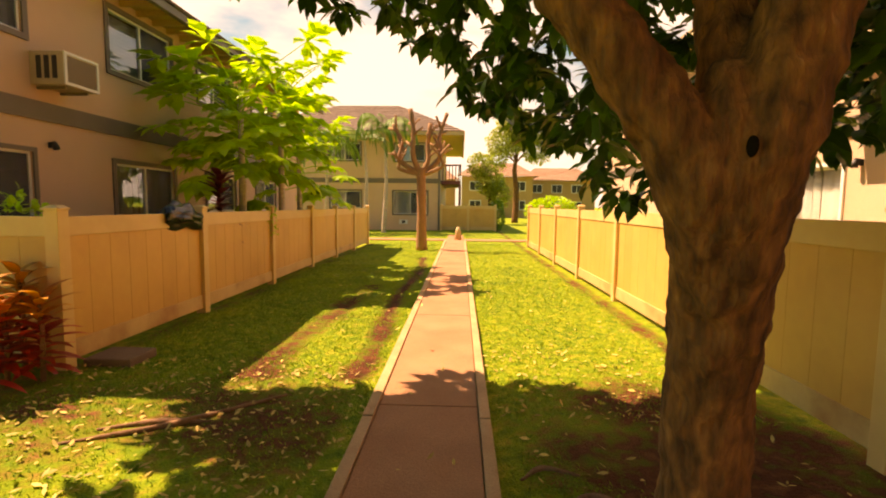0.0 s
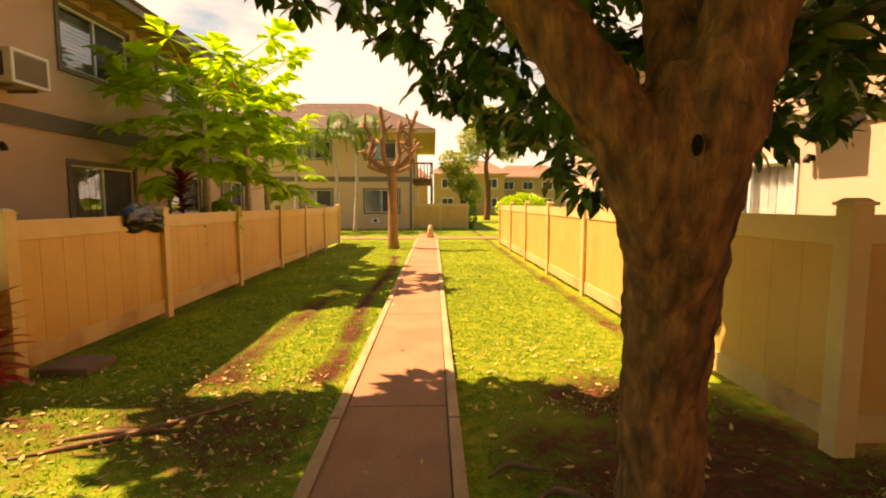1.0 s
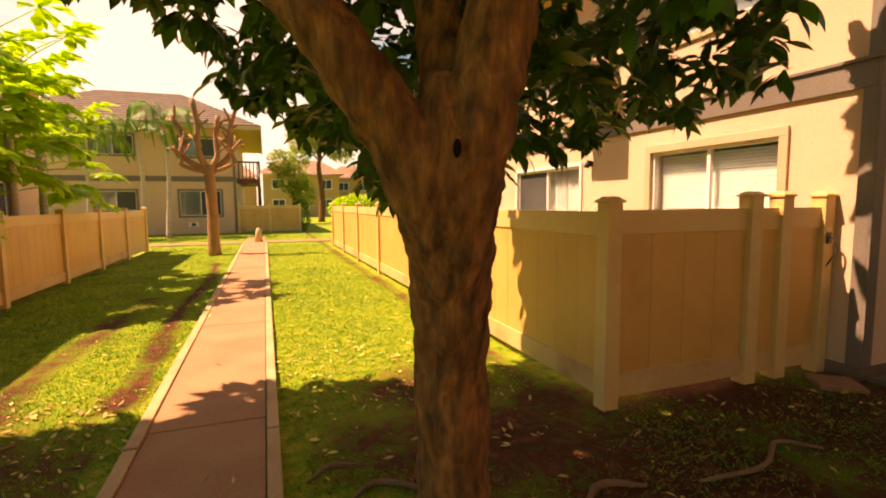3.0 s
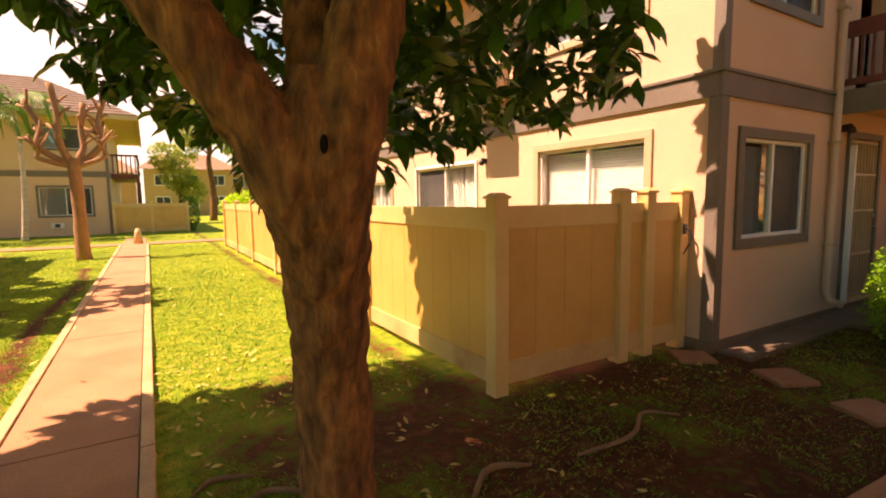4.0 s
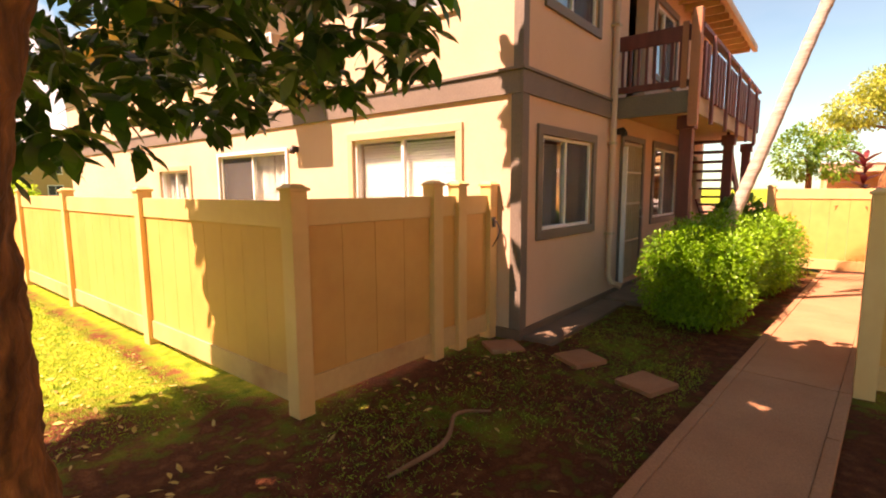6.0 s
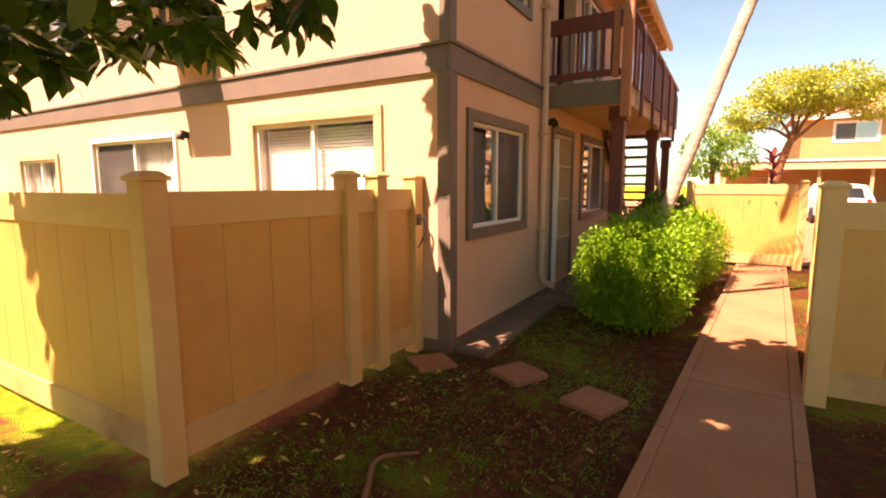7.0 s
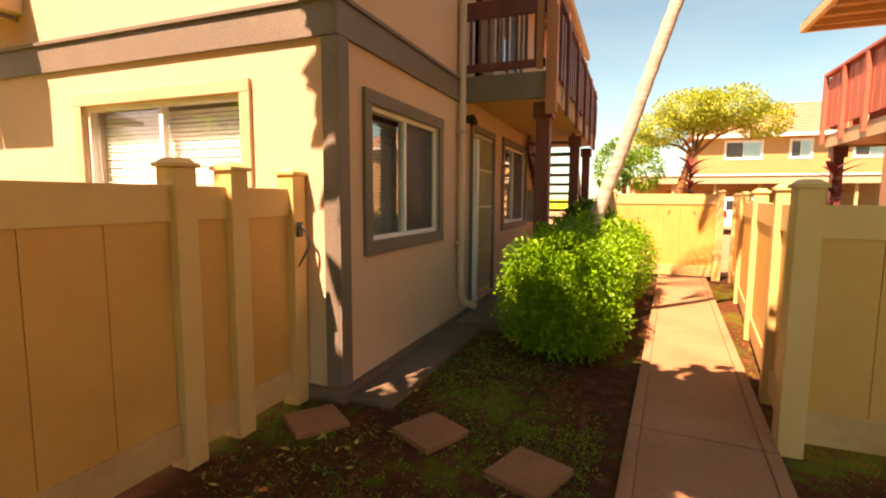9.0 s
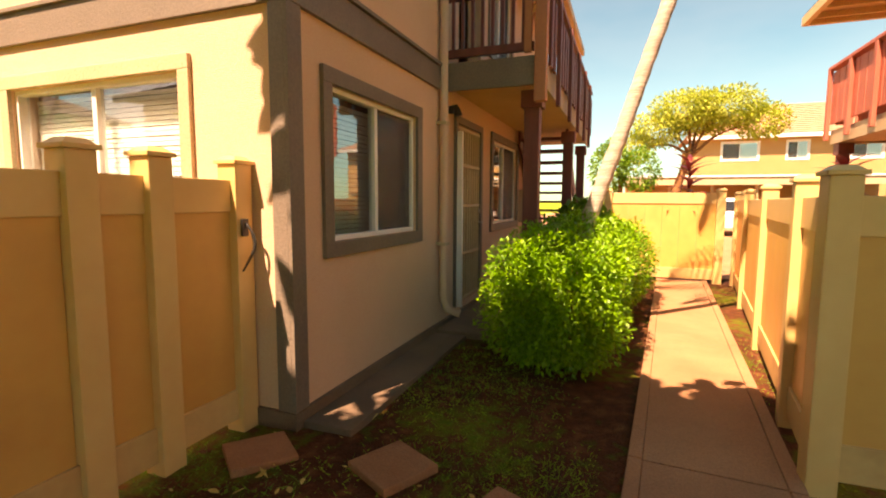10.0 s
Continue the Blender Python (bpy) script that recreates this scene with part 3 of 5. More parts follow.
# ---- windows ----
def window(parent, axis, face, u0, u1, z0, z1, out=-1, trim="trim", fill="blind", trim_w=0.10, split=True, screen=True):
    """A sliding window in a wall: axis 'x' lies in the plane x = face, 'y' in y = face; out is the way to the outside."""
    def bx(u_0, u_1, d0, d1, z_0, z_1):
        a, b = sorted((face + out * d0, face + out * d1))
        return (a, b, u_0, u_1, z_0, z_1) if axis == "x" else (u_0, u_1, a, b, z_0, z_1)

    w = part("window", boxes(bx(u0, u1, -0.10, -0.02, z0, z0 + .035), bx(u0, u1, -0.10, -0.02, z1 - .035, z1), bx(u0, u0 + .035, -0.10, -0.02, z0 + .035, z1 - .035), bx(u1 - .035, u1, -0.10, -0.02, z0 + .035, z1 - .035), bevel=0.004), M["white"], parent, "white aluminium sliding window")
    t = trim_w
    part("casing", boxes(bx(u0 - t, u1 + t, 0.001, .032, z1, z1 + t), bx(u0 - t, u1 + t, 0.001, .032, z0 - t, z0), bx(u0 - t, u0, 0.001, .030, z0, z1), bx(u1, u1 + t, 0.001, .030, z0, z1), bevel=0.004), M[trim], w, "painted flat wood casing")
    um = (u0 + u1) / 2
    part("mullion", boxes(bx(um - .022, um + .022, -0.09, -0.03, z0 + .03, z1 - .03), bevel=0.003), M["white"], w)
    for k, (a, b) in enumerate(((u0 + .03, um - .02), (um + .02, u1 - .03))):
        g = part("pane", boxes(bx(a, b, -0.066 - .016 * k, -0.060 - .016 * k, z0 + .03, z1 - .03)), M["glass"], w)
        g.visible_shadow = False
    if screen:
        a, b = (um + .02, u1 - .03)
        part("screen", boxes(bx(a, b, -0.046, -0.044, z0 + .03, z1 - .03)), M["screen"], w, "dark insect screen")
    if fill == "blind":
        bl = []
        n = int((z1 - z0 - .06) / 0.034)
        for k in range(n):
            z = z0 + .03 + k * 0.034
            bl.append(bx(u0 + .04, u1 - .04, -0.150 - 0.006 * (k % 2), -0.145 - 0.006 * (k % 2), z, z + 0.029))
        part("blind", boxes(*bl), M["blind"], w, "closed white slatted blind")
    elif fill == "curtain":
        bm = bmesh.new()
        n = 40
        cols = []
        for k in range(n + 1):
            u = u0 + (u1 - u0) * k / n
            d = 0.16 + 0.02 * math.sin(k * 1.7)
            p = [((face - out * d, u, z) if axis == "x" else (u, face - out * d, z)) for z in (z0, z1)]
            cols.append([bm.verts.new(q) for q in p])
        for c, e in zip(cols, cols[1:]):
            if RNG.random() < 0.82:
                bm.faces.new((c[0], e[0], e[1], c[1]))
        part("curtain", bm, M["curtain"], w, "pale hanging curtain", True)
    return w


def wall(axis, face, depth, u0, u1, z0, z1, holes=()):
    """A wall slab with rectangular openings (u0, u1, z0, z1) through it."""
    us = sorted({u0, u1, *[h[0] for h in holes], *[h[1] for h in holes]})
    zs = sorted({z0, z1, *[h[2] for h in holes], *[h[3] for h in holes]})
    a, b = sorted((face, face + depth))
    bm = bmesh.new()
    vs = {}

    def at(d, i, j):
        if (d, i, j) not in vs:
            vs[d, i, j] = bm.verts.new((d, us[i], zs[j]) if axis == "x" else (us[i], d, zs[j]))
        return vs[d, i, j]

    def solid(i, j):
        if not (0 <= i < len(us) - 1 and 0 <= j < len(zs) - 1):
            return False
        cu, cz = (us[i] + us[i + 1]) / 2, (zs[j] + zs[j + 1]) / 2
        return not any(h[0] < cu < h[1] and h[2] < cz < h[3] for h in holes)

    for i in range(len(us) - 1):
        for j in range(len(zs) - 1):
            if not solid(i, j):
                continue
            for d in (a, b):
                bm.faces.new((at(d, i, j), at(d, i + 1, j), at(d, i + 1, j + 1), at(d, i, j + 1)))
            for di, dj, p, q in ((-1, 0, (i, j), (i, j + 1)), (1, 0, (i + 1, j), (i + 1, j + 1)), (0, -1, (i, j), (i + 1, j)), (0, 1, (i, j + 1), (i + 1, j + 1))):
                if not solid(i + di, j + dj):
                    bm.faces.new((at(a, *p), at(a, *q), at(b, *q), at(b, *p)))
    bmesh.ops.recalc_face_normals(bm, faces=bm.faces)
    return bm


def wall_lamp(x, y, z, dx, dy, label):
    l = thing("wall_lamp", x, y, z, label, "wall lamp")
    part("backplate", boxes((x - .03, x + .03, y - .03, y + .03, z - .04, z + .04), bevel=0.006), M["black"], l)
    bm = bmesh.new()
    tube(bm, [(x, y, z + .03), (x + dx * .04, y + dy * .04, z + .03), (x + dx * .06, y + dy * .06, z - .01), (x + dx * .07, y + dy * .07, z - .06)], [.02, .032, .038, .045], 12)
    part("shade", bm, M["black"], l, "dark metal jar shade", True)


def shingle_roof(parent, corners, material, rows=14, thick=0.05):
    """A sloping roof plane between its lower edge (a, b) and upper edge (c, d), laid with overlapping courses."""
    a, b, c, d = [Vector(p) for p in corners]
    nrm = (b - a).cross(c - a).normalized()
    if nrm.z < 0:
        nrm = -nrm
    bm = bmesh.new()
    bm.faces.new([bm.verts.new(p - nrm * 0.02) for p in (a, b, c, d)])
    roof = part("roof", bm, material, parent, "overlapping shingle courses")
    for r in range(rows):
        bm = bmesh.new()
        t0, t1 = r / rows, min((r + 1.25) / rows, 1.0)
        q = [a.lerp(d, t0), b.lerp(c, t0), b.lerp(c, t1), a.lerp(d, t1)]
        lo = [p for p in q]
        hi = [q[0] + nrm * thick, q[1] + nrm * thick, q[2] + nrm * 0.012, q[3] + nrm * 0.012]
        vs = [bm.verts.new(p) for p in lo + hi]
        for f in ((0, 1, 2, 3), (4, 5, 6, 7), (0, 1, 5, 4), (1, 2, 6, 5), (2, 3, 7, 6), (3, 0, 4, 7)):
            bm.faces.new([vs[i] for i in f])
        bmesh.ops.recalc_face_normals(bm, faces=bm.faces)
        part("shingle_course", bm, material, roof)
    return roof

# ---- the house beside the side path ----
BX, BY = 4.83, 2.42
B_WIN_W = [(3.21, 4.88, 1.00, 2.136), (9.6, 10.9, 1.3, 1.9), (3.3, 4.7, 3.45, 4.55), (8.6, 9.8, 3.45, 4.55)]
B_SLIDE = (6.38, 8.40, 0.12, 2.09)
B_WIN_S = [(5.237, 6.58, 1.078, 2.083), (9.2, 10.75, 1.02, 2.20), (5.35, 6.62, 3.45, 4.55), (9.0, 10.2, 3.35, 4.45)]
B_DOOR = (7.68, 8.56, 0.17, 2.20)
B_DOOR2 = (7.75, 8.6, 2.78, 4.7)
house = thing("apartment_building", BX, BY, 0, "two-storey tan stucco apartment house with grey-brown bands and a wooden balcony", "building", "apartment houses")
part("wall", wall("x", BX, 0.18, BY + 0.18, 17.0, 0.02, 5.05, B_WIN_W + [B_SLIDE]), M["stucco"], house, "sunlit tan stucco wall")
part("wall", wall("y", BY, 0.18, BX, 13.0, 0.02, 5.05, B_WIN_S + [B_DOOR, B_DOOR2]), M["stucco"], house, "shaded tan stucco entrance wall")
part("wall", boxes((12.82, 13.0, BY + .18, 17.0, 0.02, 5.05), (BX + .18, 12.82, 16.82, 17.0, 0.02, 5.05)), M["stucco"], house)
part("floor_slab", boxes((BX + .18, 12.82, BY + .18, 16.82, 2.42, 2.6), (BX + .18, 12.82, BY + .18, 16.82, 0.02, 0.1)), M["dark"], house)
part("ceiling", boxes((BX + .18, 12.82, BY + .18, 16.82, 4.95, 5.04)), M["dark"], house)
part("foundation", boxes((BX - .03, 13.0, BY - .03, BY - .001, -0.1, 0.09), (BX - .03, BX - .001, BY - 0.001, 17, -0.1, 0.09)), M["slab"], house, "concrete foundation strip darkened as shade at the wall foot")
part("band", boxes((BX - .032, 7.18, BY - .032, BY - .002, 2.44, 2.655), (BX - .032, BX - .002, BY, 17.0, 2.44, 2.655), bevel=0.004), M["trim"], house, "grey-brown floor band")
part("band_lip", boxes((BX - .055, 7.18, BY - .055, BY - .002, 2.657, 2.687), (BX - .055, BX - .002, BY, 17.0, 2.657, 2.687), bevel=0.004), M["trim"], house)
part("corner_trim", boxes((BX - .028, BX + .10, BY - .028, BY - .002, 0.095, 2.438), (BX - .028, BX - .002, BY - .002, BY + .10, 0.095, 2.438), (BX - .028, BX + .08, BY - .028, BY - .002, 2.69, 5.0), (BX - .028, BX - .002, BY - .002, BY + .08, 2.69, 5.0), bevel=0.003), M["trim"], house, "grey-brown corner board")
# west wall casings take the paler trim, entrance wall casings the darker one
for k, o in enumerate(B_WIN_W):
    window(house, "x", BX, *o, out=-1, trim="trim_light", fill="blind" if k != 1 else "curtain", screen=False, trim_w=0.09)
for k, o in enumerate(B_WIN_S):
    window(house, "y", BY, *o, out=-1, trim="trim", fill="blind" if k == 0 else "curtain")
sd = window(house, "x", BX, *B_SLIDE, out=-1, trim="white", fill="curtain", trim_w=0.05)
sd["label"] = "white sliding glass door with pale curtains"

# entrance door with its security gate
GX0, GX1, GZ0, GZ1 = B_DOOR
door = part("door", boxes((GX0, GX1, BY + .10, BY + .15, GZ0, GZ1), bevel=0.004), M["utility"], house, "tan entrance door")
part("door_frame", boxes((GX0 - .08, GX0, BY - .035, BY - .002, GZ0 - .02, GZ1 + .08), (GX1, GX1 + .08, BY - .035, BY - .002, GZ0 - .02, GZ1 + .08), (GX0, GX1, BY - .035, BY - .002, GZ1, GZ1 + .08), bevel=0.004), M["trim"], door)
for k in range(10):
    x = GX0 + .01 + k * (GX1 - GX0 - .04) / 9
    part("gate_bar", boxes((x, x + .02, BY - .010, BY + .010, GZ0 + .02, GZ1 - .02), bevel=0.003), M["gate_metal"], door)
for z in (0.19, 0.72, 1.28, 1.74, 2.15):
    part("gate_rail", boxes((GX0 + .005, GX1 - .005, BY - .014, BY + .014, z, z + .03), bevel=0.003), M["gate_metal"], door)
part("gate_stile", boxes((GX0 - .075, GX0 - .025, BY - .10, BY - .04, GZ0 - .01, GZ1 - .1), bevel=0.006), M["white"], door, "white metal gate stile")
bm = bmesh.new()
tube(bm, [(GX1 - .04, BY - .02, 1.08), (GX1 - .04, BY - .07, 1.08), (GX1 - .14, BY - .075, 1.08)], [.012, .012, .010], 8)
part("door_handle", bm, M["metal"], door, "metal lever handle", True)
part("deadbolt", boxes((GX1 - .065, GX1 - .015, BY - .03, BY - .015, 1.2, 1.25), bevel=0.006), M["metal"], door, "round metal lock")
wall_lamp(7.46, BY - .03, 2.30, 0, -1, "small dark wall lamp beside the security door")
wall_lamp(BX - .03, 6.10, 2.10, -1, 0, "small weathered wall lamp beside the sliding door")

# downspout
SX = 7.14
spout = thing("downspout", SX, BY - 0.06, 0.0, "tan downspout with a kicked-out foot on the house wall", "downspout")
bm = bmesh.new()
tube(bm, [(SX, BY - .06, 4.7), (SX, BY - .06, 0.34), (SX + .02, BY - .09, 0.24), (SX + .07, BY - .22, 0.19)], [.042, .042, .042, .044], 12)
part("pipe", bm, M["stucco"], spout, "", True)
for z in (0.9, 2.1, 3.6):
    part("strap", boxes((SX - .055, SX + .055, BY - .108, BY - .001, z, z + .03)), M["trim_light"], spout)

# electric boxes
for x0, x1, z0, z1, d in ((11.55, 12.1, 1.30, 2.15, .18), (11.0, 11.5, 0.98, 1.55, .14)):
    u = thing("utility_box", (x0 + x1) / 2, BY - d, z0, "beige metal meter box fixed to the entrance wall", "utility box", "meter boxes")
    part("body", boxes((x0, x1, BY - d, BY - .001, z0, z1), bevel=0.01), M["utility"], u)
    part("door_panel", boxes((x0 + .02, x1 - .02, BY - d - .012, BY - d - .001, z0 + .03, z1 - .05), bevel=0.004), M["utility"], u)
cond = thing("conduit", 11.8, BY - .05, 2.15, "thin grey conduit rising from the meter box", "conduit")
bm = bmesh.new()
tube(bm, [(11.8, BY - .05, 2.14), (11.8, BY - .05, 2.46)], [.022, .022], 8)
part("pipe", bm, M["utility"], cond, "", True)

# wall air conditioner high on the sunny wall
def air_conditioner(x, y0, y1, z0, z1, out, label, deep=.48):
    a = thing("air_conditioner", x, (y0 + y1) / 2, z0, label, "air conditioner", "air conditioners")
    xa, xb = sorted((x + out * .001, x + out * deep))
    part("case", boxes((xa, xb, y0, y1, z0, z1), bevel=0.015), M["utility"], a, "cream metal case")
    xo = x + out * deep
    part("grille_frame", boxes(*[(min(xo, xo + out * .02), max(xo, xo + out * .02), *d) for d in ((y0, y1, z0, z0 + .04), (y0, y1, z1 - .04, z1), (y0, y0 + .04, z0 + .04, z1 - .04), (y1 - .04, y1, z0 + .04, z1 - .04))], bevel=0.004), M["white"], a)
    n = 12
    for k in range(n):
        z = z0 + .05 + k * (z1 - z0 - .1) / n
        part("fin", boxes((min(xo + out * .001, xo + out * .01), max(xo + out * .001, xo + out * .01), y0 + .042, y1 - .042, z, z + .018)), M["trim"], a)
    ya, yb = y0 - .004, y0 - .001
    for k in range(3):
        part("side_vent", boxes((xa + .10 + k * .11, xa + .17 + k * .11, ya, yb, z0 + .08, z1 - .06)), M["black"], a, "dark louvred side vent")
    part("bracket", boxes((min(x, x + out * .4), max(x, x + out * .4), y0 + .1, y0 + .13, z0 - .04, z0 - .002), (min(x, x + out * .4), max(x, x + out * .4), y1 - .13, y1 - .1, z0 - .04, z0 - .002)), M["trim"], a)


# added out of view, its depth set to cast the shadow by the sliding door
air_conditioner(BX, 5.55, 6.25, 2.95, 3.45, -1, "cream air conditioner added out of view to cast a wall shadow", .68)

# balcony deck, rails, columns
DX0, DX1, DY = 7.22, 12.8, 1.40
deck = thing("balcony", DX0, DY, 2.440, "wooden balcony with red-brown railings on square columns", "balcony", "balconies")
part("deck_slab", boxes((DX0 + .04, DX1, DY + .04, BY - .036, 2.500, 2.68)), M["soffit"], deck, "tan plastered soffit")
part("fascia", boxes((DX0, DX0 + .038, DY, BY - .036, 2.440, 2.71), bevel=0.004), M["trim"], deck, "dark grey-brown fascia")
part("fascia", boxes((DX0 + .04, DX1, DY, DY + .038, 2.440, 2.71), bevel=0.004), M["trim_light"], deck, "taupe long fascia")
part("end_top_rail", boxes((DX0 + .01, DX0 + .06, DY + .10, BY - .04, 3.300, 3.48), bevel=0.006), M["redwood"], deck)
part("end_bottom_rail", boxes((DX0 + .01, DX0 + .06, DY + .10, BY - .04, 2.760, 2.84), bevel=0.006), M["redwood"], deck)
for k in range(8):
    y = DY + .19 + k * .10
    part("baluster", boxes((DX0 + .02, DX0 + .05, y, y + .03, 2.840, 3.30)), M["redwood"], deck)
# both corner posts take the sunlit copy of the wood
part("corner_post", boxes((DX0 - .05, DX0 + .06, DY - .03, DY + .08, 2.280, 3.64), bevel=0.008), M["redwood_lit"], deck, "corner post coloured as sunlit orange-red wood")
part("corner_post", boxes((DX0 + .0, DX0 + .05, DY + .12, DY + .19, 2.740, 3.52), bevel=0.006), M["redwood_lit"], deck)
n = 26
for k in range(n):
    x = DX0 + .16 + k * (DX1 - DX0 - .2) / n
    big = k % 5 == 2
    part("rail_post" if big else "slat", boxes((x, x + (.10 if big else .13), DY - (.075 if big else .045), DY - (.035 if big else .015), 2.340 if big else 2.640, 3.440 if big else 3.30), bevel=0.004), M["redwood"], deck)
part("long_top_rail", boxes((DX0 + .06, DX1, DY - .04, DY + .05, 3.440, 3.49), bevel=0.006), M["redwood"], deck)
for x in (7.46, 10.5, 12.6):
    c = part("column", boxes((x - .075, x + .075, DY + .06, DY + .21, 0.0, 2.435), bevel=0.008), M["redwood"], deck, "red-brown square column")
    part("bracket", boxes((x - .10, x + .10, DY + .03, DY + .24, 2.260, 2.43), bevel=0.01), M["redwood"], c)

# open staircase under the balcony
stair = thing("staircase", 10.6, 1.62, 0.0, "open wooden staircase with dark treads and no risers", "stairs")
for k in range(14):
    z = 0.17 * (k + 1)
    x = 13.1 - 0.24 * k
    part("tread", boxes((x - .27, x, 1.66, 2.38, z - .045, z), bevel=0.004), M["redwood"], stair)
for y in (1.62, 2.385):
    bm = bmesh.new()
    vs = [bm.verts.new((x, yy, z)) for yy in (y, y + .035) for x, z in ((13.2, 0.0), (13.0, 0.30), (9.72, 2.60), (9.72, 2.25))]
    for f in ((0, 1, 2, 3), (7, 6, 5, 4), (0, 4, 5, 1), (1, 5, 6, 2), (2, 6, 7, 3), (3, 7, 4, 0)):
        bm.faces.new([vs[i] for i in f])
    part("stringer", bm, M["redwood"], stair)
stair.location.x += 0.9
stair.location.y -= 0.06

# roof with open rafters
EX0, EX1, EY0, EZ = BX - 0.55, 14.6, 1.80, 4.78
part("eave_board", boxes((EX0, EX1, EY0, 17.6, EZ + .05, EZ + .075)), M["soffit"], house, "tan soffit boards")
for k in range(22):
    x = EX0 + .2 + k * (EX1 - EX0 - .4) / 21
    part("rafter", boxes((x - .025, x + .025, EY0 + .03, BY - .03, EZ - .08, EZ + .049)), M["soffit"], house)
part("gutter", boxes((EX0 - .03, EX1 + .03, EY0 - .09, EY0 - .001, EZ - .06, EZ + .09), (EX0 - .09, EX0 - .001, EY0, 17.6, EZ - .06, EZ + .09), bevel=0.012), M["soffit"], house, "tan eave fascia and gutter")
shingle_roof(house, ((EX0, EY0, EZ + .09), (EX1, EY0, EZ + .09), (EX1 - 3.6, 5.2, 6.5), (EX0 + 3.6, 5.2, 6.5)), M["roof"])
shingle_roof(house, ((EX0, 17.6, EZ + .09), (EX0, EY0, EZ + .09), (EX0 + 3.6, 5.2, 6.5), (EX0 + 3.6, 13.6, 6.5)), M["roof"])
shingle_roof(house, ((EX1, EY0, EZ + .09), (EX1, 17.6, EZ + .09), (EX1 - 3.6, 13.6, 6.5), (EX1 - 3.6, 5.2, 6.5)), M["roof"])
shingle_roof(house, ((EX1, 17.6, EZ + .09), (EX0, 17.6, EZ + .09), (EX0 + 3.6, 13.6, 6.5), (EX1 - 3.6, 13.6, 6.5)), M["roof"])
part("ridge_cap", boxes((EX0 + 3.5, EX1 - 3.5, 5.1, 13.7, 6.47, 6.53)), M["roof"], house)
structure("pavement_porch", boxes((4.86, 7.0, 2.06, 2.386, -0.05, 0.028), (7.02, 9.6, 1.82, 2.386, -0.05, 0.05), bevel=0.01), M["slab"], "concrete strip along the house wall, darkened as shade", "porch slab")

# ---- the house across the lawn fence ----
AX = -5.90
A_WIN = [(7.95, 9.62, 1.22, 2.16), (7.92, 9.64, 3.69, 4.68), (10.66, 12.1, 3.76, 4.68), (5.15, 6.32, 3.72, 4.75), (13.4, 14.8, 3.35, 4.2), (10.9, 12.3, 1.3, 2.15), (13.6, 15.0, 1.3, 2.15)]
A_SLIDE = (5.15, 6.36, 0.15, 2.18)
ha = thing("apartment_building", AX, 2.0, 0, "two-storey tan stucco apartment house in shade behind the long fence", "building", "apartment houses")
part("wall", wall("x", AX, -0.18, 5.0, 17.4, 0.0, 5.0, A_WIN + [A_SLIDE]), M["stucco"], ha, "shaded tan stucco wall")
part("wall", boxes((AX - 9, AX - .18, 17.22, 17.4, 0, 5.0), (AX - 9, AX - .18, 5.0, 5.18, 0, 5.0), (AX - 9, AX - 8.82, 5.18, 17.22, 0, 5.0)), M["stucco"], ha)
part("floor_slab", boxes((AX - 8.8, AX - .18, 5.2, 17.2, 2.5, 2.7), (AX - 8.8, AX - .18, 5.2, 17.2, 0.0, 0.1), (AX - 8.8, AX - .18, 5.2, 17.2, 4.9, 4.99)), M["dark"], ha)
part("band", boxes((AX + .002, AX + .034, 5.0, 17.4, 2.62, 2.88), bevel=0.004), M["trim"], ha, "grey-brown floor band")
for k, o in enumerate(A_WIN):
    window(ha, "x", AX, *o, out=1, trim="trim", fill="curtain" if k in (0, 4) else "blind", trim_w=0.08)
sd = window(ha, "x", AX, *A_SLIDE, out=1, trim="trim", fill="none", trim_w=0.06)
sd["label"] = "white-framed sliding glass door, dark inside"
part("gutter", boxes((AX + .62, AX + .72, 4.6, 18.0, 4.80, 4.95), bevel=0.012), M["trim"], ha, "dark gutter")
part("eave_board", boxes((AX, AX + .62, 4.6, 18.0, 4.90, 4.93)), M["soffit"], ha)
for k in range(30):
    y = 4.7 + k * 0.44
    part("rafter", boxes((AX + .01, AX + .615, y, y + .05, 4.80, 4.899)), M["soffit"], ha)
shingle_roof(ha, ((AX + .74, 4.6, 4.95), (AX + .74, 18.0, 4.95), (AX - 4.2, 14.0, 7.0), (AX - 4.2, 8.6, 7.0)), M["roof"])
shingle_roof(ha, ((AX + .74, 18.0, 4.95), (AX - 9.6, 18.0, 4.95), (AX - 4.6, 14.0, 7.0), (AX - 4.2, 14.0, 7.0)), M["roof"])
shingle_roof(ha, ((AX - 9.6, 18.0, 4.95), (AX - 9.6, 4.6, 4.95), (AX - 4.6, 8.6, 7.0), (AX - 4.6, 14.0, 7.0)), M["roof"])
shingle_roof(ha, ((AX - 9.6, 4.6, 4.95), (AX + .74, 4.6, 4.95), (AX - 4.2, 8.6, 7.0), (AX - 4.6, 8.6, 7.0)), M["roof"])
air_conditioner(AX, 6.40, 7.02, 3.08, 3.52, 1, "cream air conditioner with a dark grille on the shaded wall")
wall_lamp(AX + .03, 6.66, 2.30, 1, 0, "small dark jar wall lamp beside the glass door")

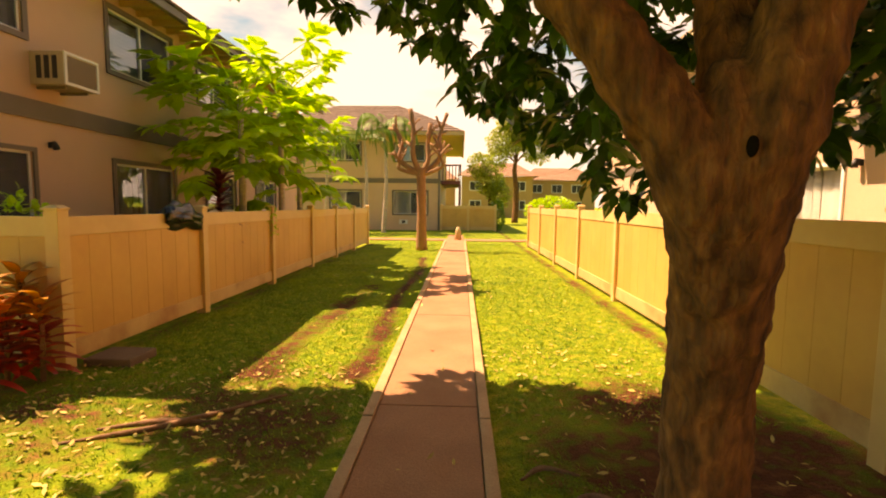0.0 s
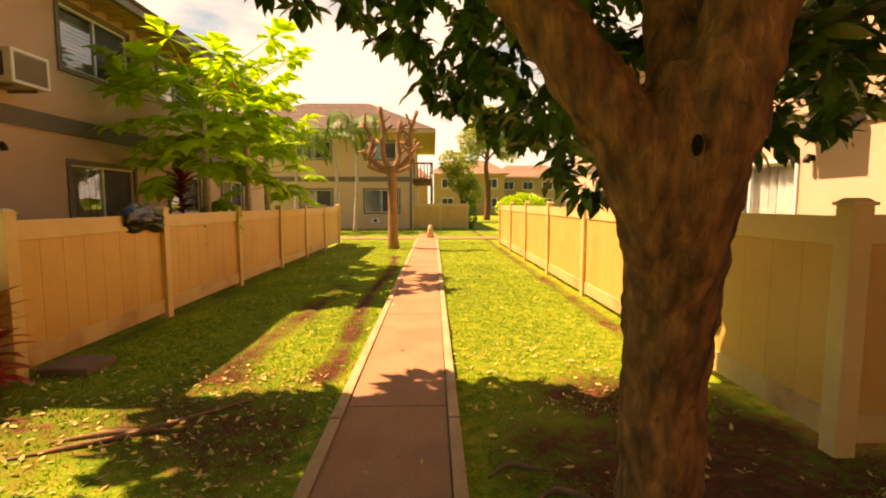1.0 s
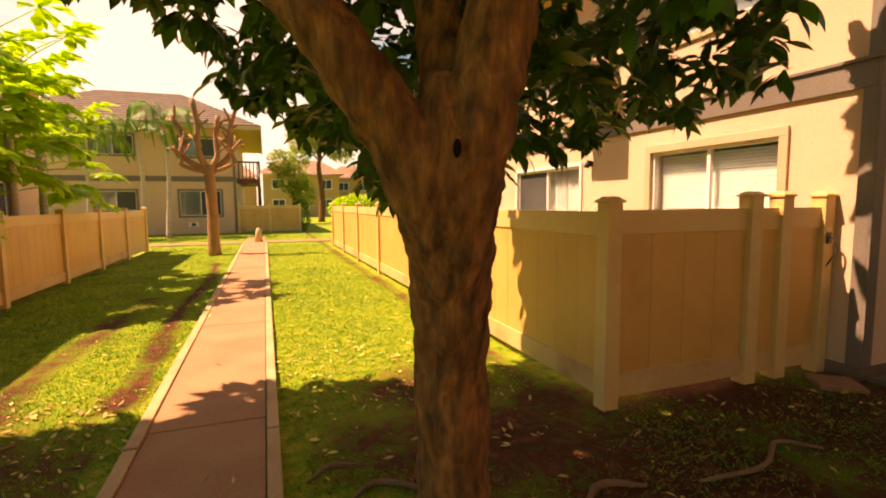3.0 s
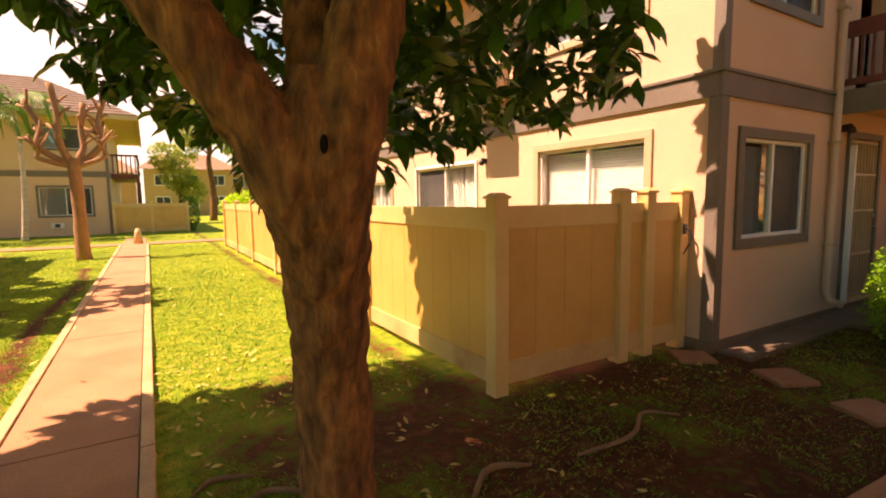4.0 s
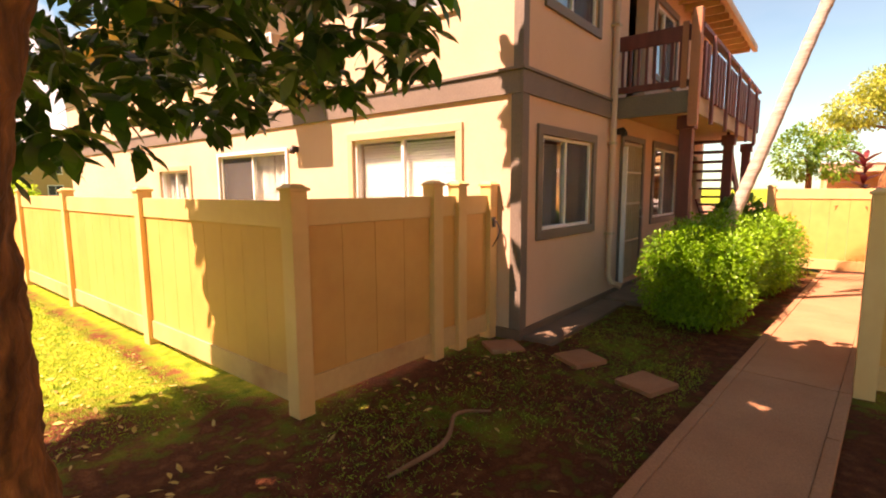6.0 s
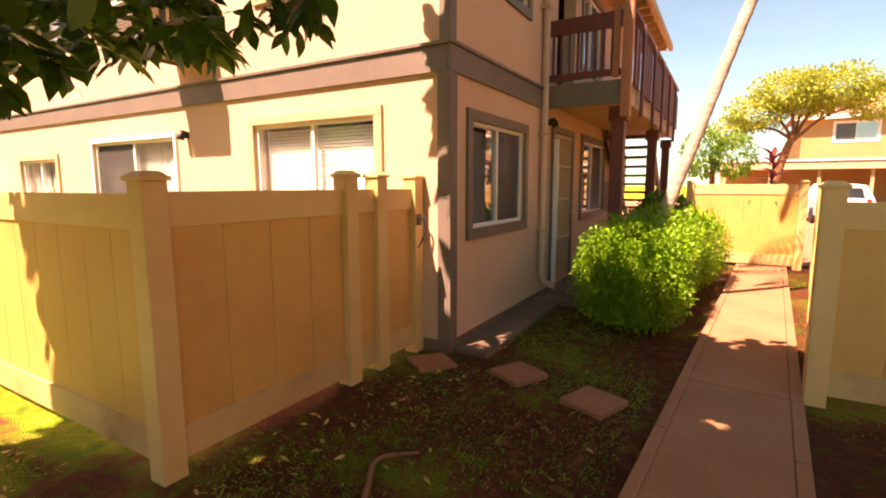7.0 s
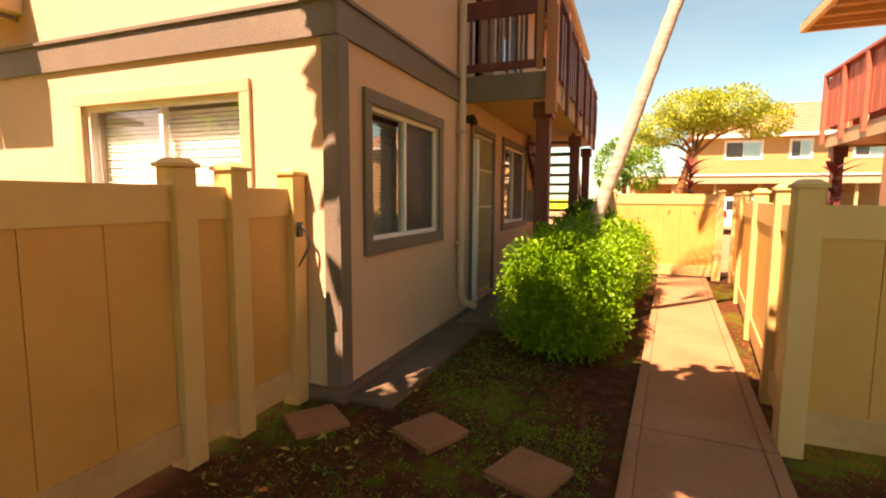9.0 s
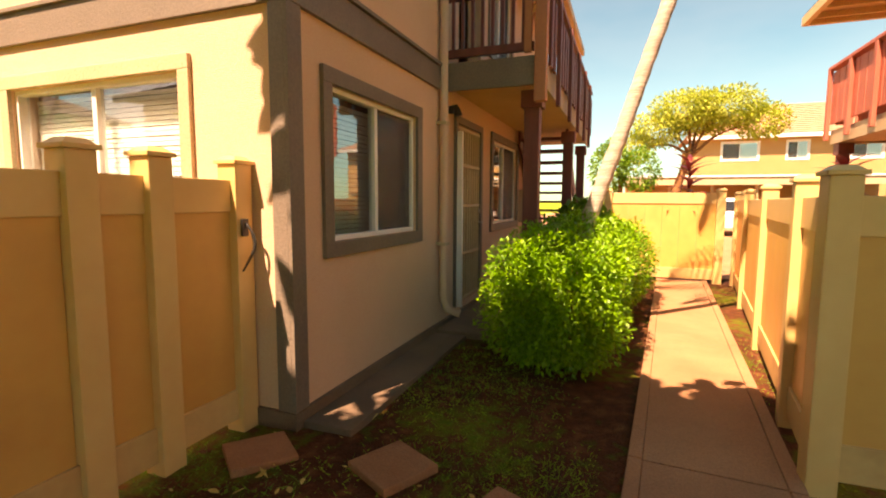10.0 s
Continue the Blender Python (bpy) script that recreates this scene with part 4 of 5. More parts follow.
# ---- the house at the end of the lawn ----
EYF = 29.0
E_WIN = [(-8.35, -6.55, 1.30, 2.30), (-4.55, -2.55, 0.98, 2.30), (-8.4, -6.55, 4.15, 5.15), (-4.45, -2.7, 4.12, 5.10)]
he = thing("apartment_building", -1.8, EYF, 0, "two-storey tan apartment house at the end of the lawn", "building", "apartment houses")
part("wall", wall("y", EYF, 0.18, -13.0, -1.8, 0, 5.6, E_WIN), M["stucco"], he, "shaded tan stucco wall")
part("wall", boxes((-1.98, -1.8, EYF + .18, EYF + 12, 0, 5.6), (-13.0, -12.82, EYF + .18, EYF + 12, 0, 5.6), (-12.8, -1.98, EYF + 11.8, EYF + 12, 0, 5.6)), M["stucco"], he)
part("floor_slab", boxes((-12.8, -2.0, EYF + .2, EYF + 11.8, 2.8, 3.0), (-12.8, -2.0, EYF + .2, EYF + 11.8, 5.5, 5.58)), M["dark"], he)
part("band", boxes((-13.0, -1.77, EYF - .035, EYF - .002, 2.80, 3.08), (-1.798, -1.77, EYF, EYF + 12, 2.80, 3.08)), M["trim"], he)
part("corner_trim", boxes((-1.90, -1.77, EYF - .03, EYF - .002, 0, 2.798), (-1.798, -1.77, EYF, EYF + .1, 0, 2.798), (-1.90, -1.77, EYF - .03, EYF - .002, 3.082, 5.5)), M["trim"], he)
for k, o in enumerate(E_WIN):
    window(he, "y", EYF, *o, out=-1, trim="trim", fill="blind", trim_w=0.10)
ac = part("vent", boxes((-4.2, -3.7, EYF - .06, EYF - .002, 0.38, 0.62), bevel=0.01), M["white"], he, "white wall vent")
part("grille", boxes((-4.05, -3.85, EYF - .07, EYF - .061, 0.42, 0.58)), M["black"], ac)
part("eave_board", boxes((-13.8, -0.45, EYF - .9, EYF + 12.8, 5.62, 5.68)), M["soffit"], he)
part("gutter", boxes((-13.85, -0.4, EYF - 1.0, EYF - .901, 5.50, 5.72), (-.449, -.35, EYF - .9, EYF + 12.8, 5.50, 5.72)), M["soffit"], he, "brown fascia and gutter")
shingle_roof(he, ((-13.85, EYF - .95, 5.72), (-.4, EYF - .95, 5.72), (-5.0, EYF + 5.5, 8.4), (-9.2, EYF + 5.5, 8.4)), M["roof"])
shingle_roof(he, ((-.4, EYF - .95, 5.72), (-.4, EYF + 12.8, 5.72), (-5.0, EYF + 6.4, 8.4), (-5.0, EYF + 5.5, 8.4)), M["roof"])
shingle_roof(he, ((-13.85, EYF + 12.8, 5.72), (-13.85, EYF - .95, 5.72), (-9.2, EYF + 5.5, 8.4), (-9.2, EYF + 6.4, 8.4)), M["roof"])
he.location.x += 0.45
be = thing("balcony", -1.75, EYF + 1.6, 3.0, "dark wooden balcony on the side of the far house", "balcony", "balconies")
part("deck_slab", boxes((-1.765, -0.55, EYF + 1.6, EYF + 8, 2.82, 3.05)), M["redwood"], be)
for k in range(14):
    y = EYF + 1.62 + k * .46
    part("baluster", boxes((-.6, -.55, y, y + .08, 3.05, 4.0)), M["redwood"], be)
for k in range(6):
    x = -1.7 + k * .2
    part("baluster", boxes((x, x + .06, EYF + 1.6, EYF + 1.66, 3.05, 3.95)), M["redwood"], be)
part("top_rail", boxes((-1.76, -.52, EYF + 1.58, EYF + 1.7, 3.96, 4.06), (-.64, -.52, EYF + 1.7, EYF + 8, 3.96, 4.06)), M["redwood"], be)
for y in (1.65, 7.8):
    part("column", boxes((-.68, -.53, EYF + y, EYF + y + .15, 0, 2.819)), M["redwood"], be)

be.location.x += 0.45

# ---- red balcony house on the other side of the side path ----
hc = thing("apartment_building", 8.0, -3.0, 0, "two-storey tan house with a red-panelled balcony beside the path", "building", "apartment houses")
part("wall", wall("y", -3.0, -0.18, 7.6, 14.2, 0, 5.1, [(9.5, 10.9, 1.0, 2.1), (12.0, 13.2, 1.0, 2.1), (12.0, 13.2, 3.4, 4.5)]), M["stucco"], hc, "tan stucco wall")
part("wall", boxes((14.02, 14.2, -11, -3.18, 0, 5.1), (7.6, 7.78, -11, -3.18, 0, 5.1), (7.78, 14.02, -11, -10.82, 0, 5.1)), M["stucco"], hc)
part("floor_slab", boxes((7.78, 14.02, -10.8, -3.18, 2.42, 2.6), (7.78, 14.02, -10.8, -3.18, 5.0, 5.08)), M["dark"], hc)
for o in ((9.5, 10.9, 1.0, 2.1), (12.0, 13.2, 1.0, 2.1), (12.0, 13.2, 3.4, 4.5)):
    window(hc, "y", -3.0, *o, out=1, trim="trim", fill="blind")
part("eave_board", boxes((6.9, 14.9, -11.6, -1.75, 5.10, 5.13)), M["soffit"], hc)
part("gutter", boxes((6.9, 15.0, -1.749, -1.65, 4.98, 5.16), (14.901, 15.0, -11.6, -1.75, 4.98, 5.16), bevel=0.012), M["soffit"], hc)
for k in range(14):
    x = 7.1 + k * .57
    part("rafter", boxes((x, x + .05, -2.98, -1.76, 4.98, 5.099)), M["soffit"], hc)
shingle_roof(hc, ((6.9, -1.70, 5.16), (15.0, -1.70, 5.16), (12.2, -5.2, 6.6), (9.6, -5.2, 6.6)), M["roof"])
shingle_roof(hc, ((15.0, -1.70, 5.16), (15.0, -11.6, 5.16), (12.2, -8.0, 6.6), (12.2, -5.2, 6.6)), M["roof"])
hc.location.y -= 0.95
bc = thing("balcony", 13.0, -1.75, 2.36, "balcony with red-stained vertical panels on a wooden column", "balcony", "balconies")
part("deck_slab", boxes((7.8, 13.2, -2.96, -1.80, 2.42, 2.60)), M["soffit"], bc)
part("fascia", boxes((7.8, 13.2, -1.80, -1.76, 2.38, 2.62), (13.201, 13.24, -2.96, -1.76, 2.38, 2.62)), M["trim_light"], bc)
for k in range(20):
    x = 7.85 + k * .268
    part("panel", boxes((x, x + .245, -1.757, -1.72, 2.72, 3.62), bevel=0.004), M["redpanel"], bc)
for k in range(7):
    x = 7.9 + k * .88
    part("rail_post", boxes((x, x + .10, -1.718, -1.66, 2.45, 3.66), bevel=0.006), M["redpanel"], bc)
for k in range(4):
    y = -2.9 + k * .28
    part("panel", boxes((13.205, 13.24, y, y + .25, 2.72, 3.62), bevel=0.004), M["redpanel"], bc)
part("top_rail", boxes((7.8, 13.28, -1.80, -1.66, 3.665, 3.72), bevel=0.006), M["redpanel"], bc)
for x in (8.0, 13.05):
    c = part("column", boxes((x - .08, x + .08, -1.98, -1.82, 0, 2.379), bevel=0.008), M["redwood"], bc)
    part("bracket", boxes((x - .12, x + .12, -2.02, -1.79, 2.18, 2.375), bevel=0.01), M["redwood"], c)

bc.location.y -= 0.95

# ---- plain house, unseen, added to close the south and block its sky light ----
hs = thing("apartment_building", -1.0, -9.0, 0, "unseen plain two-storey stucco house added to block southern sky light", "building", "apartment houses")
part("wall", boxes((-9.0, 5.5, -9.2, -9.0, 0, 5.1), (-9.0, -8.8, -17.0, -9.2, 0, 5.1), (5.3, 5.5, -17.0, -9.2, 0, 5.1), (-8.8, 5.3, -17.0, -16.8, 0, 5.1)), M["stucco"], hs)
part("band", boxes((-9.0, 5.5, -8.998, -8.966, 2.44, 2.66)), M["trim"], hs)
shingle_roof(hs, ((-9.6, -8.4, 5.1), (6.1, -8.4, 5.1), (3.0, -13.0, 6.9), (-6.4, -13.0, 6.9)), M["roof"])
shingle_roof(hs, ((6.1, -17.6, 5.1), (-9.6, -17.6, 5.1), (-6.4, -13.0, 6.9), (3.0, -13.0, 6.9)), M["roof"])

# ---- beyond the side path: carport and the house with a red roof ----
carp = thing("carport", 36, -2, 0, "long low carport with a flat cream roof edge", "carport")
CARPORT_Y = 0.9
part("roof_deck", boxes((36, 41, -14, CARPORT_Y, 2.55, 2.69)), M["soffit"], carp)
part("fascia", boxes((35.9, 35.99, -14, CARPORT_Y, 2.37, 2.83), bevel=0.02), M["trim_light"], carp, "cream fascia")
part("fascia_cap", boxes((35.82, 35.99, -14, CARPORT_Y, 2.831, 2.95), bevel=0.02), M["white"], carp, "pale gutter")
for k in range(7):
    y = -13.6 + k * 2.35
    part("column", boxes((36.2, 36.35, y, y + .15, 0, 2.55)), M["soffit"], carp)
part("back_wall", boxes((40.8, 41, -14, CARPORT_Y, 0, 2.55)), M["stucco_far"], carp)
DXF = 45.0
D_WIN = [(-8.2, -5.9, 4.55, 5.75), (-11.3, -10.1, 4.55, 5.75), (-15.6, -13.9, 4.55, 5.75)]
hd = thing("apartment_building", DXF, -8, 0, "brown two-storey house with white-trimmed windows and a red-brown hip roof", "building", "apartment houses")
part("wall", wall("x", DXF, 0.2, -22.0, -4.0, 0, 6.1, D_WIN), M["stucco_far"], hd)
part("wall", boxes((DXF + .2, DXF + 10, -4.2, -4.0, 0, 6.1), (DXF + .2, DXF + 10, -22, -21.8, 0, 6.1)), M["stucco_far"], hd)
for o in D_WIN:
    window(hd, "x", DXF, *o, out=-1, trim="white", fill="blind", trim_w=0.14)
part("gutter", boxes((DXF - .75, DXF - .6, -22.6, -3.4, 6.02, 6.30)), M["white"], hd, "pale eave fascia")
part("eave_board", boxes((DXF - .6, DXF + .0, -22.6, -3.4, 6.1, 6.14)), M["soffit"], hd)
shingle_roof(hd, ((DXF - .75, -22.6, 6.3), (DXF - .75, -3.4, 6.3), (DXF + 5.2, -9.4, 9.3), (DXF + 5.2, -17.0, 9.3)), M["roof_red"], 16, 0.08)
shingle_roof(hd, ((DXF - .75, -3.4, 6.3), (DXF + 10.5, -3.4, 6.3), (DXF + 6.0, -9.4, 9.3), (DXF + 5.2, -9.4, 9.3)), M["roof_red"], 16, 0.08)

# far houses beyond the lawn's end
for x, y, w, d, h in ((4.5, 62, 9, 8, 5.2), (14, 70, 10, 8, 5.2), (-6, 74, 10, 8, 5.4)):
    f = thing("house", x, y, 0, "distant two-storey house with a brown roof behind trees", "house", "distant houses")
    part("wall", wall("y", y, d, x - w / 2, x + w / 2, 0, h, []), M["stucco_far"], f)
    for k in range(3):
        a = x - w / 2 + 1 + k * 2.8
        for z in (1.0, 3.4):
            p = part("window", boxes((a, a + 1.5, y - .06, y - .002, z, z + 1.2)), M["white"], f)
            part("pane", boxes((a + .08, a + .72, y - .075, y - .061, z + .08, z + 1.12), (a + .78, a + 1.42, y - .075, y - .061, z + .08, z + 1.12)), M["black"], p)
    shingle_roof(f, ((x - w / 2 - .6, y - .7, h), (x + w / 2 + .6, y - .7, h), (x + w / 2 - 2, y + d / 2, h + 2), (x - w / 2 + 2, y + d / 2, h + 2)), M["roof_red"], 10, 0.1)
    shingle_roof(f, ((x + w / 2 + .6, y - .7, h), (x + w / 2 + .6, y + d, h), (x + w / 2 - 2, y + d / 2 + .1, h + 2), (x + w / 2 - 2, y + d / 2, h + 2)), M["roof_red"], 10, 0.1)

# ---- white car behind the fence ----
def car(x, y, rz):
    c = thing("car", x, y, 0, "white hatchback parked tail-on behind the fence", "car")
    prof = [(-2.0, .35), (-2.05, .75), (-1.85, .95), (-1.55, 1.42), (-0.2, 1.48), (0.75, 1.0), (1.85, .85), (2.05, .6), (2.0, .35)]
    bm = bmesh.new()
    rows = []
    for s, k in ((-.86, .0), (-.80, .05), (.80, .05), (.86, .0)):
        rows.append([bm.verts.new((px, s * (0.82 if pz > 1.1 else 1), pz + k * (pz > .6))) for px, pz in prof])
    for a, b in zip(rows, rows[1:]):
        for i in range(len(prof) - 1):
            bm.faces.new((a[i], a[i + 1], b[i + 1], b[i]))
    bm.faces.new(rows[0])
    bm.faces.new(rows[-1][::-1])
    me = bpy.data.meshes.new("body")
    bmesh.ops.recalc_face_normals(bm, faces=bm.faces)
    bm.to_mesh(me)
    bm.free()
    me.materials.append(M["car"])
    body = place("body", me, c, (0, 0, 0))
    for sx in (-1.25, 1.25):
        for sy in (-.80, .80):
            bm = bmesh.new()
            tube(bm, [(sx, sy - .1, .32), (sx, sy + .1, .32)], [.32, .32], 20)
            me = bpy.data.meshes.new("wheel")
            bm.to_mesh(me)
            bm.free()
            me.materials.append(M["rubber"])
            place("wheel", me, c, (0, 0, 0))
    for sy in (-.72, .58):
        me = bpy.data.meshes.new("tail_light")
        bm = boxes((-2.08, -1.98, sy, sy + .14, .72, .98), bevel=0.01)
        bm.to_mesh(me)
        bm.free()
        me.materials.append(M["tail"])
        place("tail_light", me, c, (0, 0, 0))
    me = bpy.data.meshes.new("rear_window")
    bm = bmesh.new()
    bm.faces.new([bm.verts.new(p) for p in ((-1.86, -.58, 1.0), (-1.86, .58, 1.0), (-1.62, .52, 1.38), (-1.62, -.52, 1.38))])
    bm.to_mesh(me)
    bm.free()
    me.materials.append(M["bag"])
    place("rear_window", me, c, (0, 0, 0))
    c.rotation_euler = (0, 0, radians(rz))


car(26.0, -3.3, 4)

# ---- small things on the fences and the lawn ----
bag = thing("plastic_bag", -3.70, 6.0, 1.36, "black plastic bag draped over the top of the fence", "bag")
bm = bmesh.new()
bmesh.ops.create_icosphere(bm, subdivisions=4, radius=1)
for v in bm.verts:
    q = v.co.copy()
    f = 1 + 0.28 * noise.noise(q * 2.3) + 0.12 * noise.noise(q * 6)
    y = q.y * 0.44 * f
    v.co = Vector((-3.66 + q.x * 0.13 * f, 6.02 + y, 1.30 + q.z * (0.16 + 0.06 * noise.noise(q * 1.7)) * f - 0.10 * max(0, q.y) + 0.04))
part("film", bm, M["bag"], bag, "", True)
stub = thing("wooden_post", -0.17, 20.95, 0, "short tan bollard at the end of the path", "bollard")
bm = bmesh.new()
tube(bm, [(-.17, 20.95, 0), (-.17, 20.95, .42), (-.17, 20.95, .58)], [.16, .11, .07], 10)
part("body", bm, M["soffit"], stub, "", True)
sb = thing("stone", -2.95, 4.42, 0, "flat dark stone slab by the fence foot", "stone")
part("body", boxes((-3.55, -3.10, 4.15, 4.55, -.02, .07), bevel=0.02), M["slab"], sb)

ROOTS = (((-2.6, 2.75, .0), (-2.1, 3.0, .04), (-1.75, 3.3, .04), (-1.45, 3.62, .0)), ((-2.5, 2.95, .0), (-2.15, 3.08, .03), (-1.8, 3.12, .0)), ((.45, 2.22, 0), (.62, 2.36, .03), (.80, 2.26, .035), (.98, 2.05, .03)), ((.28, 2.5, .0), (.42, 2.62, .03), (.62, 2.56, .0)), ((2.3, 1.75, .0), (2.75, 1.72, .04), (3.1, 1.9, .03), (3.3, 1.75, .0)), ((1.5, 1.7, .0), (1.75, 1.9, .03), (2.0, 1.82, .0)))
for k, r in enumerate(ROOTS):
    ob = thing("root", *r[0], "weathered surface root running through the lawn", "root", "surface roots")
    bm = bmesh.new()
    tube(bm, curve_points([(a, b, c * .25 - .008) for a, b, c in r], 14), [0.009 + 0.010 * math.sin(math.pi * i / 13) for i in range(14)], 7, 0.4, k)
    part("body", bm, M["root"], ob, "", True)

# ---- the big tree by the path ----
tree = thing("tree", 0.78, 1.53, 0, "broad shade tree with a forked brown trunk and dark leaves", "tree")
TR = [
    ([(0.795, 1.566, -0.095), (0.777, 1.540, 0.113), (0.759, 1.513, 0.472), (0.737, 1.468, 0.898), (0.706, 1.388, 1.228), (0.666, 1.307, 1.512), (0.643, 1.263, 1.720), (0.634, 1.254, 1.909)], [0.180, 0.155, 0.135, 0.131, 0.137, 0.153, 0.126, 0.045]),
    ([(0.670, 1.325, 1.323), (0.554, 1.263, 1.625), (0.429, 1.281, 1.824), (0.286, 1.334, 2.041), (0.116, 1.441, 2.306), (-0.107, 1.593, 2.693), (-0.464, 1.816, 3.213), (-1.178, 2.084, 4.063)], [0.108, 0.108, 0.097, 0.088, 0.081, 0.070, 0.054, 0.032]),
    ([(0.688, 1.307, 1.370), (0.706, 1.236, 1.654), (0.768, 1.227, 1.890), (0.831, 1.245, 2.173), (0.893, 1.281, 2.646), (1.009, 1.325, 3.213), (1.233, 1.370, 4.063)], [0.117, 0.122, 0.113, 0.104, 0.090, 0.072, 0.041]),
    ([(0.643, 1.281, 1.569), (0.670, 1.334, 1.843), (0.697, 1.459, 2.173), (0.768, 1.772, 2.551), (0.876, 2.174, 2.929), (1.054, 2.709, 3.402)], [0.090, 0.081, 0.077, 0.063, 0.045, 0.027]),
    ([(0.893, 1.281, 2.551), (1.233, 1.504, 2.788), (1.679, 1.727, 2.882), (2.215, 1.816, 3.024)], [0.054, 0.045, 0.036, 0.018]),
    ([(0.027, 1.504, 2.457), (0.000, 1.906, 2.646), (-0.017, 2.531, 2.788), (-0.107, 3.156, 3.024)], [0.050, 0.041, 0.032, 0.018]),
    ([(0.072, 1.459, 2.362), (-0.285, 1.191, 2.740), (-0.910, 0.745, 3.591), (-2.071, 0.477, 4.252)], [0.054, 0.050, 0.041, 0.018]),
    ([(1.009, 1.325, 3.118), (1.501, 0.834, 3.685), (2.394, 0.209, 4.063)], [0.054, 0.041, 0.018]),
    ([(-0.464, 1.816, 3.213), (-1.714, 2.352, 3.780), (-3.143, 2.531, 4.252)], [0.045, 0.036, 0.018]),
]
bm = bmesh.new()
for k, (pts, rr) in enumerate(TR):
    n = 7 * len(pts)
    tube(bm, curve_points(pts, n), lerp_list(rr, n), 20 if k < 4 else 10, 0.10, k)
RX, RY = 0.777, 1.531
for k in range(6):
    a = 2 * math.pi * k / 6 + .3
    tube(bm, curve_points([(RX + .11 * math.cos(a), RY + .11 * math.sin(a), .28), (RX + .24 * math.cos(a), RY + .24 * math.sin(a), .08), (RX + .46 * math.cos(a), RY + .46 * math.sin(a), -.02)], 8), lerp_list([.05, .05, .02], 8), 9, 0.2, k)
trunk = part("trunk", bm, M["bark"], tree, "rough grey-brown bark with a dark knot hole", True)
rm = trunk.modifiers.new("remesh", "REMESH")
rm.mode, rm.voxel_size, rm.use_smooth_shade = "VOXEL", 0.014, True
tx = bpy.data.textures.new("bark_relief", "CLOUDS")
tx.noise_scale, tx.noise_depth = 0.05, 3
dm = trunk.modifiers.new("relief", "DISPLACE")
dm.texture, dm.strength, dm.mid_level, dm.texture_coords = tx, 0.020, 0.5, "LOCAL"
tx2 = bpy.data.textures.new("bark_plates", "VORONOI")
tx2.noise_scale = 0.075
dm2 = trunk.modifiers.new("plates", "DISPLACE")
dm2.texture, dm2.strength, dm2.mid_level, dm2.texture_coords = tx2, 0.020, 0.4, "LOCAL"
bm = bmesh.new()
bmesh.ops.create_icosphere(bm, subdivisions=3, radius=1)
for v in bm.verts:
    v.co = Vector((0.632 + v.co.x * .009, 1.135 + v.co.y * .026, 1.672 + v.co.z * .027))
part("knot_hole", bm, M["hollow"], tree, "dark slit-shaped knot hole", True)


def cluster(s, p, n, L, spread=1.0, droop=0.35):
    ax = (rand_dir(-0.7, 0.5)).normalized()
    for i in range(n):
        d = (rand_dir(-0.6, 0.6) * spread + ax * 0.7 + Vector((0, 0, -droop))).normalized()
        ln = L * RNG.uniform(0.7, 1.2)
        s.leaf(p + rand_dir() * L * 0.25, d, Vector((RNG.uniform(-.6, .6), RNG.uniform(-.6, .6), 1)), ln, ln * RNG.uniform(0.36, 0.46), RNG.uniform(0.1, 0.4), (0.0, 0.45, 0.85, 1.0, 0.6, 0.0))


s = Soup()
made = 0
while made < 1000:
    x, y = RNG.uniform(-1.1, 3.4), RNG.uniform(1.3, 5.0)
    r = math.hypot(x - 1.4, y - 3.0)
    if r > 2.6:
        continue
    zl = 1.80 + 0.40 * max(0.0, r - 0.5) + 0.22 * noise.noise(Vector((x * 1.3, y * 1.3, 5)))
    zl += 0.45 * min(1.0, max(0.0, (0.6 - x) / 0.8))
    if x - 0.45 > (1.40 + 0.25 * noise.noise(Vector((x * 2, y * 2, 9)))) * (y + 0.05):
        continue
    if y < 2.0 and x < 1.2:
        zl += 0.6
    z = zl + RNG.random() ** 1.6 * 1.5
    if math.hypot(x - 0.8, y - 1.45) < 0.55 and z < 2.9:
        continue
    cluster(s, Vector((x * .893 - .107, y * .893 - .059, z * .945)), 10, 0.15)
    made += 1
crown = s.link("crown", M["leaf"], tree, "drooping clusters of dark green leaves")
# high crown added out of view, cut so its shadow covers yard and paths
s = Soup()
made = 0
while made < 3700:
    x, y, z = RNG.uniform(-4.7, 4.2), RNG.uniform(-2.2, 4.9), RNG.uniform(3.7, 5.4)
    wob = 0.45 * noise.noise(Vector((x * 1.1, y * 1.1, 2)))
    if (y > 2.9 and x > 1.9) or x + 0.62 * z > (6.3 if y - 0.22 * z < 0.6 else 6.6) + wob * 0.7 or x + 0.62 * z < -1.9 + wob or y - 0.22 * z > 3.7 + wob:
        continue
    if noise.noise(Vector((x * 0.8, y * 0.8, z * .5))) < -0.42:
        continue
    cluster(s, Vector((x, y, z)), 9, 0.32)
    made += 1
s.link("crown", M["leaf"], tree, "wide high crown, out of view, shaped to shade the ground")


